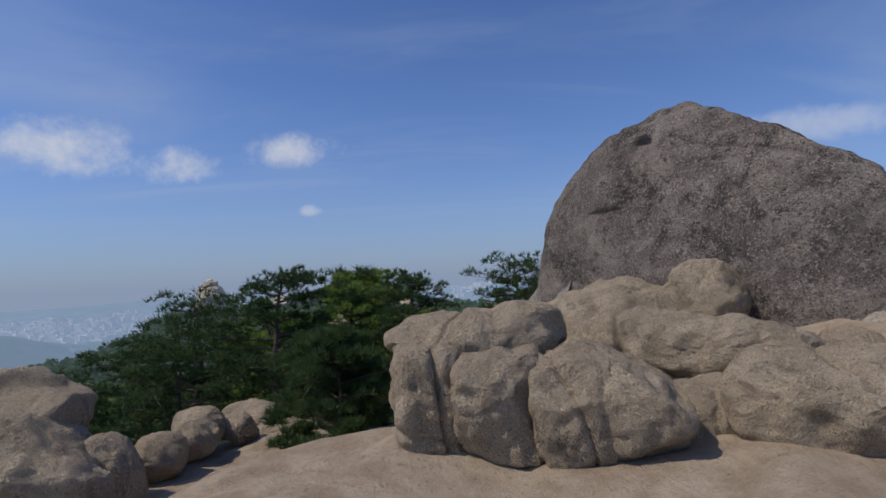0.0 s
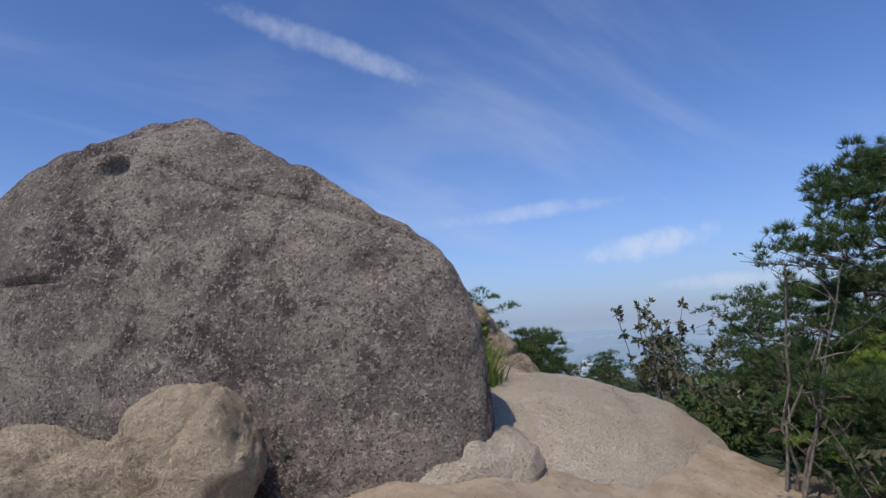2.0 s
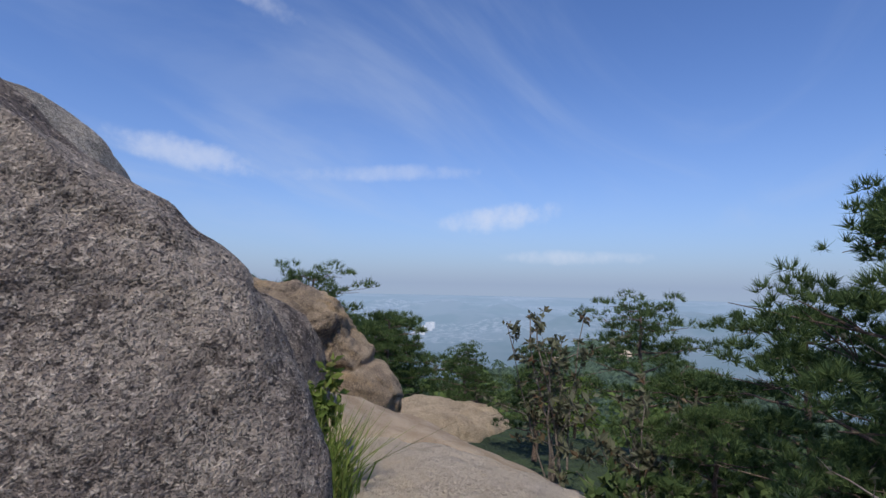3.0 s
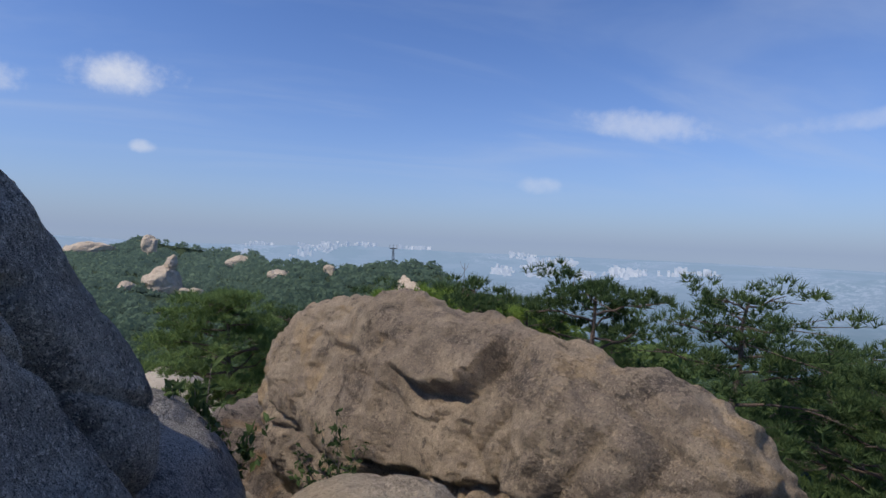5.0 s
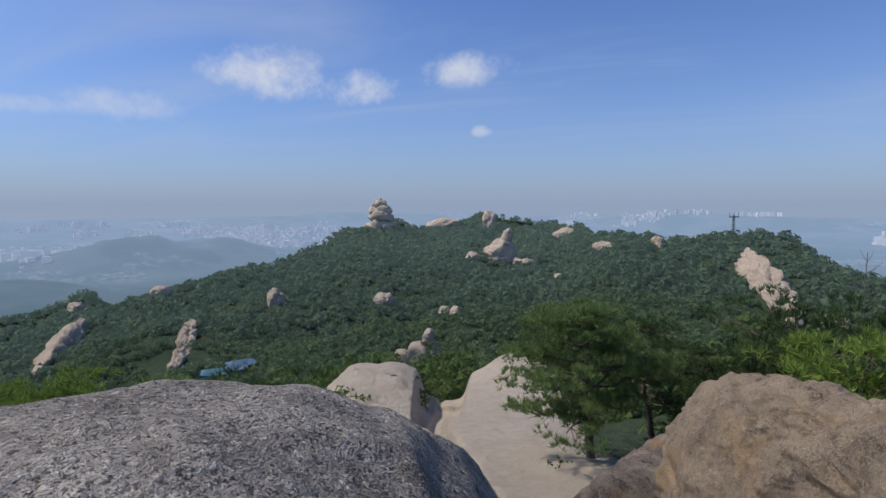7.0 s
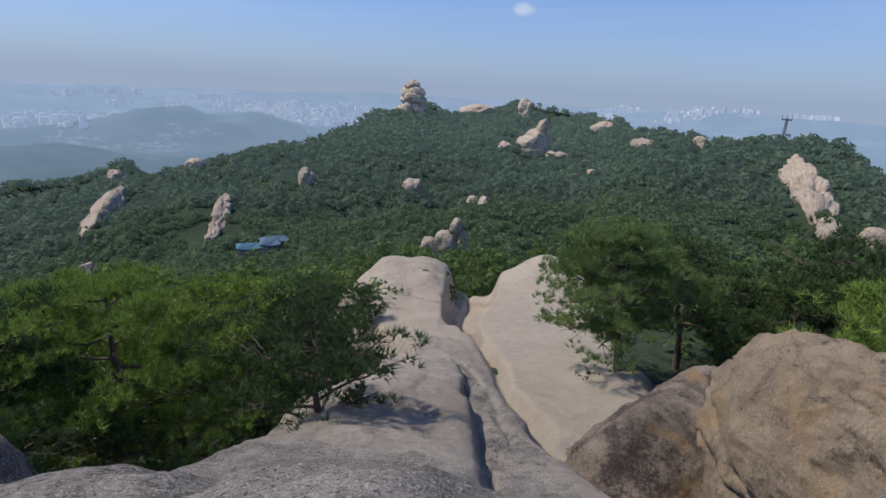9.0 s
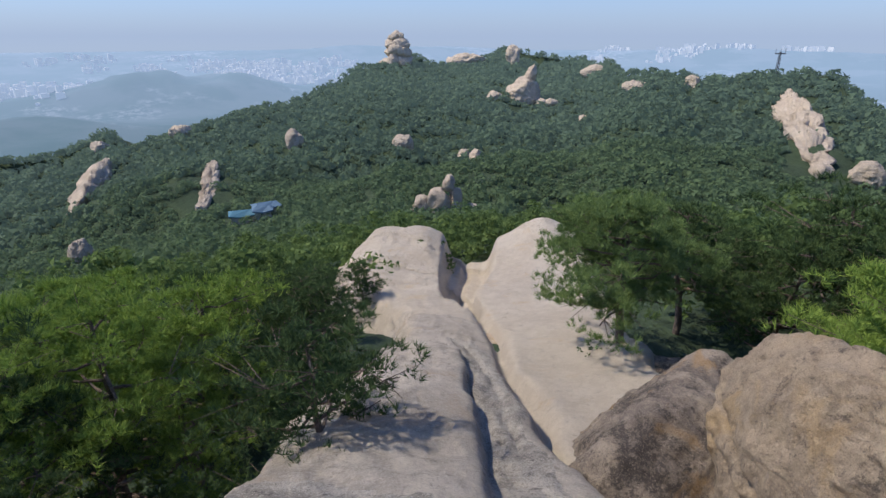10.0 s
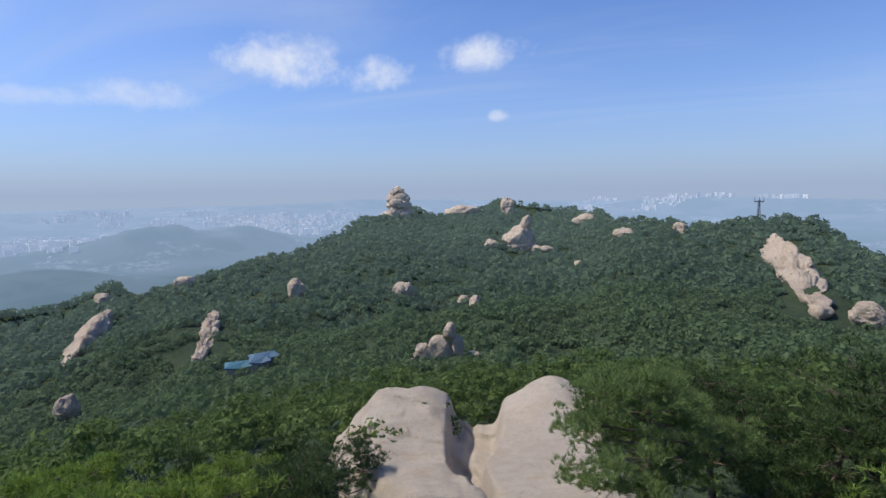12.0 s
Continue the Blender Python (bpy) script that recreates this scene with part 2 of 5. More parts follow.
def valley(name):
    """The far plain below: woods, fields and town; the haze of kilometres of air is painted in as emission, stronger
    farther off.
    """
    m, k, s = material(name)
    at = k.add("ShaderNodeTexCoord").outputs["Object"]
    woods = k.mix(k.step(k.noise(at, 0.0035, 6, 0.6), 0.42, 0.58), (0.03, 0.05, 0.045), (0.055, 0.07, 0.07))
    town = k.step(k.noise(at, 0.0016, 4, 0.6), 0.52, 0.60)
    base = k.mix(k.math("MULTIPLY", town, k.step(k.noise(at, 0.03, 3, 0.8), 0.45, 0.6)), woods, (0.13, 0.14, 0.15))
    k.put(s["Base Color"], base)
    s["Roughness"].default_value = 1.0
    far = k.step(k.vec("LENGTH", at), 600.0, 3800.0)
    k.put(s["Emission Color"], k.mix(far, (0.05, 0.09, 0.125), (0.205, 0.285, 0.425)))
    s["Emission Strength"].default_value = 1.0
    return m


BOULDER = granite("weathered_granite_dark", (0.43, 0.365, 0.305), (0.22, 0.18, 0.155), (0.070, 0.056, 0.052), 0.66, 1.0, None, 0.85, 1.5)
SANDY = granite("sandy_granite", (0.60, 0.485, 0.345), (0.44, 0.35, 0.245), (0.12, 0.095, 0.072), 0.30, 0.45, (0.50, 0.385, 0.25), 0.7, 1.2)
TURTLE = granite("brown_granite", (0.49, 0.38, 0.265), (0.29, 0.225, 0.165), (0.09, 0.072, 0.06), 0.55, 0.6, (0.50, 0.35, 0.19), 0.78)
GREY = granite("grey_granite", (0.54, 0.485, 0.41), (0.30, 0.268, 0.23), (0.085, 0.076, 0.070), 0.44, 1.0, None, 0.8, 1.0)
SLAB = granite("pale_slab_granite", (0.60, 0.525, 0.43), (0.44, 0.38, 0.31), (0.15, 0.13, 0.11), 0.36, 0.5, (0.46, 0.36, 0.26), 0.65, 1.1)
WORN = granite("worn_sandy_granite", (0.62, 0.535, 0.425), (0.54, 0.455, 0.35), (0.27, 0.225, 0.175), 0.08, 0.25, (0.56, 0.43, 0.28), 0.45, 1.4)
DARK = granite("streaked_dark_granite", (0.42, 0.34, 0.26), (0.23, 0.185, 0.15), (0.07, 0.058, 0.052), 0.76, 0.6, (0.44, 0.275, 0.13), 0.88)
FAR_ROCK = granite("far_cliff_granite", (0.66, 0.545, 0.415), (0.53, 0.43, 0.325), (0.22, 0.185, 0.155), 0.12, 0.25, None, 0.6, 7.0)
SAND = soil("granite_sand")
SLOPE = understorey("wooded_slope", (0.040, 0.062, 0.034), (0.058, 0.085, 0.042))
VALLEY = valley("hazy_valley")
NEEDLES = foliage("pine_needles", (0.042, 0.075, 0.030), (0.125, 0.18, 0.062), 0.25)
SPUR_NEEDLES = foliage("grey_green_pine_needles", (0.115, 0.175, 0.062), (0.27, 0.36, 0.12), 0.3)
# brighter copy of the needles, sunlight put into their colour
NEEDLES_LIT = foliage("sunlit_pine_needles", (0.14, 0.22, 0.044), (0.34, 0.445, 0.095), 0.3)
LEAVES = foliage("oak_leaves", (0.045, 0.075, 0.026), (0.12, 0.165, 0.06), 0.25)
DRY_LEAVES = foliage("dull_shrub_leaves", (0.07, 0.075, 0.045), (0.17, 0.175, 0.11), 0.25, (0.17, 0.07, 0.04))
GRASS = foliage("mountain_grass", (0.09, 0.14, 0.03), (0.24, 0.30, 0.08), 0.35, (0.34, 0.28, 0.12))
# both forests on the ridge carry painted haze as a bluish emission
WOODS = foliage("forest_crowns", (0.085, 0.13, 0.062), (0.16, 0.225, 0.092), 0.4, haze_glow=(0.056, 0.080, 0.087))
WOODS_FAR = foliage("hazed_far_forest_crowns", (0.075, 0.118, 0.072), (0.13, 0.185, 0.098), 0.4, haze_glow=(0.056, 0.080, 0.087))
WOODS_NEAR = foliage("pine_forest_crowns", (0.095, 0.145, 0.05), (0.215, 0.295, 0.09), 0.45)
PINE_BARK = bark("pine_bark", (0.075, 0.055, 0.045), (0.20, 0.15, 0.12))
TWIG_BARK = bark("pale_twig_bark", (0.12, 0.10, 0.085), (0.24, 0.205, 0.175))
ROOF = plain("blue_grey_roof_tiles", (0.10, 0.17, 0.24), 0.6)
ROOF_BLUE = plain("blue_sheet_roof", (0.07, 0.18, 0.24), 0.6)
PLASTER = plain("pale_plaster", (0.50, 0.46, 0.40), 0.8)
# distant walls emit a little blue: haze painted in, no lit windows
CONCRETE = plain("hazed_city_walls", (0.50, 0.475, 0.45), 0.8, (0.165, 0.215, 0.295), 0.55)
STEEL = plain("grey_steel", (0.12, 0.13, 0.14), 0.5)

# ---- ground ----
EYE_REF = Vector((5.3, 9.6, 5.6))       # the lookout from which the ridge is described
MID = np.array((4.0, 9.0))

NEAR = np.array((
    (0, 0, -.05), (-2.2, 2, -.1), (1.3, 3.6, .32), (-1.5, 6, -.35), (-3, 5, -.35), (3.2, 4.8, .5), (4.6, 5.6, .8), (7, 6.6, 1.05),
    (7, 8, 1.55), (-1, 9, -1.2), (-6, 8, -2.6), (-10, 1, -2.6), (9.2, 4.4, .25), (12, 5, -.8), (13, 10, -.4), (20, 14, -3.2),
    (9.5, 12.5, .3), (7.2, 16, -.6), (3, 17.5, -2.6), (2.4, 21, -3.2), (5.3, 19.6, -2.9), (5.8, 22.6, -3.0), (0, 28, -6.0), (1, 39, -8.2),
    (-5, 15, -4.2), (11, 24, -4.2), (16, 33, -7), (0, -9, -1.2), (8, -6, -1.5), (5, 9.3, 1.6), (-4, 33, -7.5),
    (-0.2, 4.1, .3), (0.5, 3.7, .28), (1.2, 3.6, .3), (-1.0, 4.6, .1), (0.5, 3.0, .1), (2.2, 3.6, .35)))

RIDGE = np.array((                       # bearing, height of the skyline in degrees, its distance
    (-180, -16, 120), (-110, -15, 120), (-90, -9, 420), (-78, -6.3, 560), (-66, -11, 330), (-50, -14, 160), (-35, -11.5, 190), (-26, -7.6, 300),
    (-19.9, -5.9, 360), (-16.8, -4.3, 400), (-10.8, -2.9, 430), (-5.2, -3.7, 420), (-3.1, -3.1, 430), (1.7, -3.3, 460), (5.6, -2.2, 640),
    (10.2, -2.7, 640), (13.7, -1.6, 640), (19.8, -2.6, 600), (24.6, -2.5, 560), (28.2, -2.9, 540), (30.6, -4.5, 500), (37.5, -6.8, 430),
    (45.4, -8.3, 380), (49.9, -9.8, 400), (51.6, -8.9, 430), (55.5, -10.6, 420), (60, -10.8, 420), (70, -13, 300), (90, -16, 150), (180, -16, 120)), float)


EDGE_EL = ((-180, -90, -60, -40, -10, 30, 60, 90, 180), (-19, -24, -22, -18, -20, -23.5, -26.5, -25, -19))
RING = [(4 - math.sin(radians(a)) * r, 9 + math.cos(radians(a)) * r, 5.6 + r * math.tan(radians(float(np.interp(a, *EDGE_EL)))))
        for a in range(-180, 180, 12) for r in (24, 34, 46) if not (-20 < a < 40 and r < 30)]


def near_height(x, y):
    w_sum, z_sum = 0, 0
    for px, py, pz in (*NEAR, *RING):
        w = 1 / (((x - px) ** 2 + (y - py) ** 2) ** 1.6 + 0.05)
        w_sum, z_sum = w_sum + w, z_sum + w * pz
    return z_sum / w_sum


def height(x, y):
    """The ground's height: the summit, the wooded spur and ridge, and the plain far below."""
    x, y = np.atleast_1d(np.asarray(x, float)), np.atleast_1d(np.asarray(y, float))
    r = np.hypot(x - MID[0], y - MID[1])
    az = np.degrees(np.arctan2(-(x - EYE_REF.x), y - EYE_REF.y))
    rr = np.maximum(np.hypot(x - EYE_REF.x, y - EYE_REF.y), 1.0)
    z_near, close = np.zeros(len(x)), r < 46.5
    if close.any():
        cx, cy = x[close], y[close]
        z_near[close] = near_height(cx, cy) + 0.07 * fbm(np.stack((cx * 0.9, cy * 0.9, cx * 0), -1), 3, 5) + 0.03 * fbm(np.stack((cx * 3.1, cy * 3.1, cx * 0), -1), 3, 6)
    top, far = np.interp(az, RIDGE[:, 0], RIDGE[:, 1]), np.interp(az, RIDGE[:, 0], RIDGE[:, 2])
    edge = np.interp(az, *EDGE_EL)
    t = np.clip(np.log(rr / 38) / np.log(far / 38), 0, 1)
    z_hill = EYE_REF.z + rr * np.tan(np.radians(edge + (top - edge) * t ** 1.75))
    z_top = EYE_REF.z + far * np.tan(np.radians(top))
    past = np.clip((rr - far) / 420, 0, 1)
    el_plain = np.interp(np.log(rr), np.log((900, 1400, 2200, 3200, 4400, 5000)), (-14, -10.5, -6.6, -3.9, -1.5, -1.2))
    z_plain = EYE_REF.z + rr * np.tan(np.radians(el_plain))
    ease = 1 - (1 - past) ** 2
    z_far = np.where(rr <= far, z_hill, z_top * (1 - ease) + np.minimum(z_plain, z_top) * ease)
    rough = fbm(np.stack((x / 60, y / 60, x * 0), -1), 4, 11) * np.clip((rr - 50) / 200, 0, 1) * np.clip((far + 900 - rr) / 900, 0, 1)
    gully = fbm(np.stack((x / 150 + 3.3, y / 150, x * 0), -1), 3, 17) - 0.5 * np.abs(vnoise(np.stack((az / 7.0, rr / 420, x * 0), -1), 19))
    z_far = z_far + 11 * gully * np.clip((az + 6) / 8, 0.15, 1) * np.clip((rr - 70) / 150, 0, 1) * np.clip(5 * t * (1 - t), 0, 1) * np.clip((0.95 - t) / 0.2, 0, 1) * (rr < far)
    z_far = z_far + rough * np.where(rr < far, 1.2 + 7 * np.clip(4 * t * (1 - t), 0, 1) * np.clip((0.97 - t) / 0.2, 0, 1), 10)
    # hills that stand in the plain, blue from the haze painted on it
    knolls = 1 + 0.28 * fbm(np.stack((x / 170, y / 170, x * 0), -1), 4, 23) if rr.max() > 900 else 1.0
    for b, d, wide, deep, tall in ((43.5, 2500, 300, 230, 66), (51, 2500, 420, 240, 62), (38, 2700, 260, 200, 42), (58, 1700, 380, 240, 60), (-8, 4200, 900, 300, 60), (-60, 3300, 1100, 400, 90), (-85, 2700, 700, 400, 130), (25, 4300, 900, 300, 60)):
        c, f = bearing(b) * d, bearing(b)
        u, v = (x - c.x) * f.y - (y - c.y) * f.x, (x - c.x) * f.x + (y - c.y) * f.y
        z_far = z_far + tall * np.exp(-(u / wide) ** 2 - (v / deep) ** 2) * knolls
    k = np.clip((r - 24) / 22, 0, 1)
    k = k * k * (3 - 2 * k)
    return z_near * (1 - k) + z_far * k


def at_ground(x, y):
    return float(height(x, y)[0])


def on_slope(az, el):
    """Where the line of sight from the lookout at that bearing and height meets the slope."""
    d = bearing(az, el)
    s = np.geomspace(60, 1000, 500)
    x, y, z = EYE_REF.x + d.x * s, EYE_REF.y + d.y * s, EYE_REF.z + d.z * s
    below = np.nonzero(height(x, y) > z)[0]
    i = below[0] if len(below) else int(np.argmin(z - height(x, y)))
    return Vector((x[i], y[i], float(height(x[i], y[i])[0])))


def ground():
    rings = np.concatenate(([0.0], np.geomspace(0.25, 46, 150), np.geomspace(48, 900, 150), np.geomspace(930, 4900, 70)))
    n = 480
    a = np.arange(n) / n * TAU
    x = (MID[0] + rings[:, None] * np.cos(a)).ravel()
    y = (MID[1] + rings[:, None] * np.sin(a)).ravel()
    z = height(x, y)
    m = len(rings)
    i, j = np.meshgrid(np.arange(m - 1), np.arange(n), indexing="ij")
    quads = np.stack((i * n + j, i * n + (j + 1) % n, (i + 1) * n + (j + 1) % n, (i + 1) * n + j), -1).reshape(-1, 4)[:, ::-1]
    me = mesh_from("ground", np.stack((x, y, z), -1), quads)
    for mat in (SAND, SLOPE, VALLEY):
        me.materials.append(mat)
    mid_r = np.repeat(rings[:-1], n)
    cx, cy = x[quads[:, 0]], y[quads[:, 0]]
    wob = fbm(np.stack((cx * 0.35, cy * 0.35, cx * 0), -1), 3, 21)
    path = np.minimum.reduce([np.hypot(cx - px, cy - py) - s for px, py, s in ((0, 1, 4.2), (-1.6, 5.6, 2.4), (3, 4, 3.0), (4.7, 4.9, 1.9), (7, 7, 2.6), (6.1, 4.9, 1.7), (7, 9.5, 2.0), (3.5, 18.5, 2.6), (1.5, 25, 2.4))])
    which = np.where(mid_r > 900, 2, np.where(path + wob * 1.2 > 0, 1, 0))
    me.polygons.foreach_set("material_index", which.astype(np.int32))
    ob = new("ground", me)
    tagged(ob, "pale granite sand falling to wooded mountain slopes and a plain", "ground", kind="structure")


ground()

# ---- rocks ----


def rock_mesh(name, r, mat, seed, p=2.4, amp=0.06, freq=1.2, sub=5, cuts=(), cracks=(), fine=0.012, bumps=(), carves=(), facets=0, shelf=None, under=0.0, lip=None, splits=0, flake=0.012):
    """A weathered boulder about its middle: a blunt ellipsoid, planed by cuts, lumpy, with cracks.
    cuts: (normal, distance in half widths); cracks: (normal, offset, width, depth in metres, highest z); bumps: (direction, width, height);
    carves: (middle, half sizes, depth) in metres; facets: how many chance planes trim it; shelf: (z, depth, lowest y, highest y) of an undercut."""
    u, faces = ball(sub)
    r = np.array(r, float)
    q = u / (np.abs(u) ** p).sum(1, keepdims=True) ** (1 / p)
    rng = np.random.default_rng(seed)
    planes = [(np.array(n, float) / np.linalg.norm(n), d) for n, d in cuts]
    for _ in range(facets):
        n = rng.normal(size=3)
        planes.append((n / np.linalg.norm(n), rng.uniform(0.72, 0.93)))
    for n, d in planes:
        over = np.maximum(q @ n - d + 0.03 * vnoise(q * 3 + seed, seed), 0)
        q = q - np.outer(over * 0.88, n)
    if under:
        q = q * np.stack((1 - under * np.clip(-q[:, 2] - 0.1, 0, 1),) * 2 + (np.ones(len(q)),), -1)
    q = q * r
    out = u / r
    out /= np.linalg.norm(out, axis=1, keepdims=True)
    mean = float(r.mean())
    for way, wide, tall in bumps:
        way = np.array(way, float) / np.linalg.norm(way)
        q = q + out * (tall * np.exp(-((1 - u @ way) / wide) ** 2))[:, None]
    lump = fbm(q * freq / mean + seed * 3.1, 5, seed, 0.55) * amp * mean
    ridge = (1 - np.abs(fbm(q * 2.2 + seed, 3, seed + 30))) * fine * 1.5
    grain = fbm(q * 6.0 + seed, 3, seed + 50) * fine + ridge
    dent = np.maximum(vnoise(q * 2.4 * freq / mean + seed * 1.7, seed + 9) - 0.4, 0) * amp * mean
    plates = fbm(q * 1.5 / max(mean, 0.5) ** 0.6 + seed * 2.3, 4, seed + 90, 0.55) * 2.6
    grain = grain + (np.floor(plates) + np.clip((plates - np.floor(plates)) * 6, 0, 1)) * flake * min(mean, 2.0)
    for _ in range(splits):
        n = rng.normal(size=3) * (1, 1, 0.6)
        n /= np.linalg.norm(n)
        s = q @ n - rng.uniform(-0.5, 0.5) * float(np.abs(r @ np.abs(n))) * 0.8 + 0.10 * vnoise(q * 1.1, seed + 80) + 0.03 * vnoise(q * 5, seed + 81)
        w = rng.uniform(0.012, 0.03) * (1 + 0.3 * mean)
        grain = grain - rng.uniform(0.03, 0.07) * min(mean, 1.6) * np.exp(-np.abs(s / w) ** 1.3) * np.clip(vnoise(q * 0.9 / mean + seed, seed + 82) * 3 + 0.8, 0, 1)
    for n, d, w, deep, *top in cracks:
        n = np.array(n, float) / np.linalg.norm(n)
        s = q @ n - d + 0.8 * w * vnoise(q * 2.5, seed + 70) + (1.5 * w + 0.04 * mean) * vnoise(q * 0.7, seed + 71)
        cut = deep * np.exp(-np.abs(s / w) ** 1.3)
        grain = grain - (cut * np.clip((top[0] - q[:, 2]) / 0.3, 0, 1) if top else cut)
    for mid, half, deep in carves:
        e = (((q - np.array(mid)) / np.array(half)) ** 2).sum(1)
        grain = grain - deep * np.exp(-e ** 3)
    if lip:                              # a proud block above, the rock below and beside it broken away
        y0, z0, deep = lip
        yy = y0 - q[:, 1] + 0.10 * vnoise(q * 2.2, seed + 13)
        zz = z0 - q[:, 2] + 0.07 * vnoise(q * 2.6, seed + 14)
        gone = np.maximum(np.clip(yy / 0.05, 0, 1), np.clip(zz / 0.05, 0, 1)) * np.exp(-np.maximum(np.maximum(yy, zz), 0) / 0.55)
        grain = grain - deep * gone * np.clip((y0 + 1.0 - q[:, 1]) / 0.4, 0, 1) * np.clip((q[:, 1] - y0 + 1.0) / 0.4, 0, 1) * np.clip((z0 + 0.42 - q[:, 2]) / 0.12, 0, 1) * (q[:, 0] < 0.1)
    if shelf:
        z0, deep, y0, y1 = shelf
        edge = q[:, 2] - z0 + 0.2 * q[:, 1] + 0.10 * vnoise(q * 1.7, seed + 3) + 0.05 * vnoise(q * 5, seed + 4)
        inside = np.clip(-edge / 0.05, 0, 1) * np.clip((q[:, 1] - y0) / 0.4, 0, 1) * np.clip((y1 - q[:, 1]) / 0.4, 0, 1) * (q[:, 0] < 0.2)
        grain = grain - inside * deep * (0.55 + 0.45 * np.exp(edge / 0.35)) + inside * 0.10 * np.round(2 * vnoise(q * 1.9, seed + 5)) / 2
    q = q + out * (lump + grain - dent)[:, None]
    me = mesh_from(name, q, faces)
    me.materials.append(mat)
    return me


def rock(name, label, at, r, mat=None, yaw=0, lean=(0, 0), seed=1, group="", **shape):
    mat = mat or SANDY
    ob = new(name, rock_mesh(name, r, mat, seed, **shape))
    ob.matrix_world = pose(*at, lean[0], lean[1], yaw)
    return tagged(ob, label, "rock", group)


# the great boulder
rock("boulder", "huge domed granite boulder with dark lichen crust and a small hole", (3.50, 8.15, 1.13), (3.02, 0.76, 2.70), BOULDER, -60.2, seed=4, p=2.02, amp=0.012, flake=0.008,
     freq=1.8, sub=7, fine=0.014, cuts=(((0.66, 0, 0.75), 0.955),), carves=(((-0.1, -0.45, 2.25), (0.2, 0.3, 0.12), 0.16), ((-0.75, -0.7, 1.3), (0.35, 0.5, 0.03), 0.06), ((1.25, 0, 2.4), (0.4, 1, 0.25), 0.10)),
     cracks=(((0.35, 0.2, 1), 2.15, 0.03, 0.05),), bumps=(((0.05, 0, 1), 0.010, 0.10), ((-0.3, 0, 0.95), 0.010, 0.06), ((1, 0, 0.5), 0.03, 0.06)))
rock("flank_rock", "dark granite flank flaring out from the boulder's foot", (2.62, 10.15, 0.55), (0.98, 0.75, 1.75), BOULDER, -60, seed=5, p=2.1, amp=0.03, sub=6, flake=0.008)
# the rocks before it
FRONT = "rocks before the great boulder"
rock("capstone", "rounded sandy granite capstone with a dark broken face", (0.26, 4.50, 1.00), (0.72, 0.50, 0.22), yaw=-14, seed=11, p=2.8, amp=0.03, cuts=(((0.7, -0.75, 0.1), 0.70), ((-0.2, -0.3, -1), 0.7)), cracks=(((1, -0.3, 0.2), -0.05, 0.02, 0.06),), bumps=(((0.6, 0, 0.8), 0.10, 0.09),), facets=4, sub=6, fine=0.02, splits=2, flake=0.016, group=FRONT)
rock("pillar_rock", "upright grey-brown granite block under a capstone", (-0.17, 4.22, 0.55), (0.23, 0.40, 0.42), yaw=8, seed=12, p=7, amp=0.035, cracks=(((1, 0, 0.1), 0.10, 0.02, 0.07), ((0.3, 0, 1), -0.15, 0.02, 0.04)), facets=1, sub=6, fine=0.022, under=0.18, splits=2, flake=0.016, group=FRONT)
rock("block_rock", "squarish pale granite block between deep cracks", (0.39, 3.98, 0.57), (0.30, 0.36, 0.35), yaw=-6, seed=13, p=7, amp=0.035, cuts=(((0.1, -0.6, 0.8), 0.98), ((-0.3, -0.9, -0.3), 0.95)), facets=1, sub=6, fine=0.024, under=0.18, splits=2, flake=0.016, group=FRONT)
rock("wedge_rock", "pale wedge of granite sloping down to one side", (1.14, 3.94, 0.52), (0.50, 0.46, 0.40), yaw=-12, seed=14, p=7, amp=0.035, cuts=(((0.62, -0.1, 0.78), 0.72), ((-0.1, -0.7, 0.6), 0.98)), cracks=(((0.9, 0.2, 0.3), -0.25, 0.015, 0.05),), facets=1, sub=6, fine=0.024, under=0.15, splits=2, flake=0.016, group=FRONT)
rock("long_rock", "long rounded sandy granite rock lying on sand", (2.0, 4.9, 0.72), (1.15, 0.44, 0.34), yaw=-22, seed=15, p=2.8, amp=0.06, freq=2.2, cracks=(((1, 0, 0.1), -0.35, 0.025, 0.09), ((0.1, 0, 1), -0.08, 0.025, 0.06)), facets=6, sub=6, fine=0.022, under=0.3, splits=2, flake=0.016, group=FRONT)
rock("low_rock", "low sandy granite rock half buried in sand", (1.9, 4.1, 0.38), (0.42, 0.32, 0.28), yaw=-10, seed=16, amp=0.05, facets=6, sub=6, fine=0.02, under=0.3, splits=2, flake=0.016, group=FRONT)
rock("broad_rock", "broad sandy granite rock with a dark hollow underneath", (2.62, 3.62, 0.48), (0.66, 0.50, 0.42), yaw=-40, seed=17, p=4.5, amp=0.05, cuts=(((0.5, -0.8, -0.4), 0.8), ((0.1, -0.5, 0.85), 0.92)), cracks=(((0.6, 0.2, 0.6), 0.25, 0.03, 0.06),), facets=2, sub=6, fine=0.02, under=0.3, splits=2, flake=0.016, group=FRONT)
rock("back_rock", "flat sandy granite rock at the boulder's foot", (1.75, 6.15, 0.55), (0.95, 0.5, 0.34), yaw=-20, seed=18, amp=0.05, facets=6, sub=6, fine=0.02, under=0.3, splits=2, flake=0.016, group=FRONT)
rock("apron_rock", "sloping pale granite apron leaning on the boulder", (2.25, 7.3, 0.75), (1.0, 0.6, 0.62), yaw=-35, seed=19, amp=0.05, cuts=(((-0.4, -0.3, 0.8), 0.75),), facets=6, sub=6, fine=0.02, under=0.3, splits=2, flake=0.016, group=FRONT)
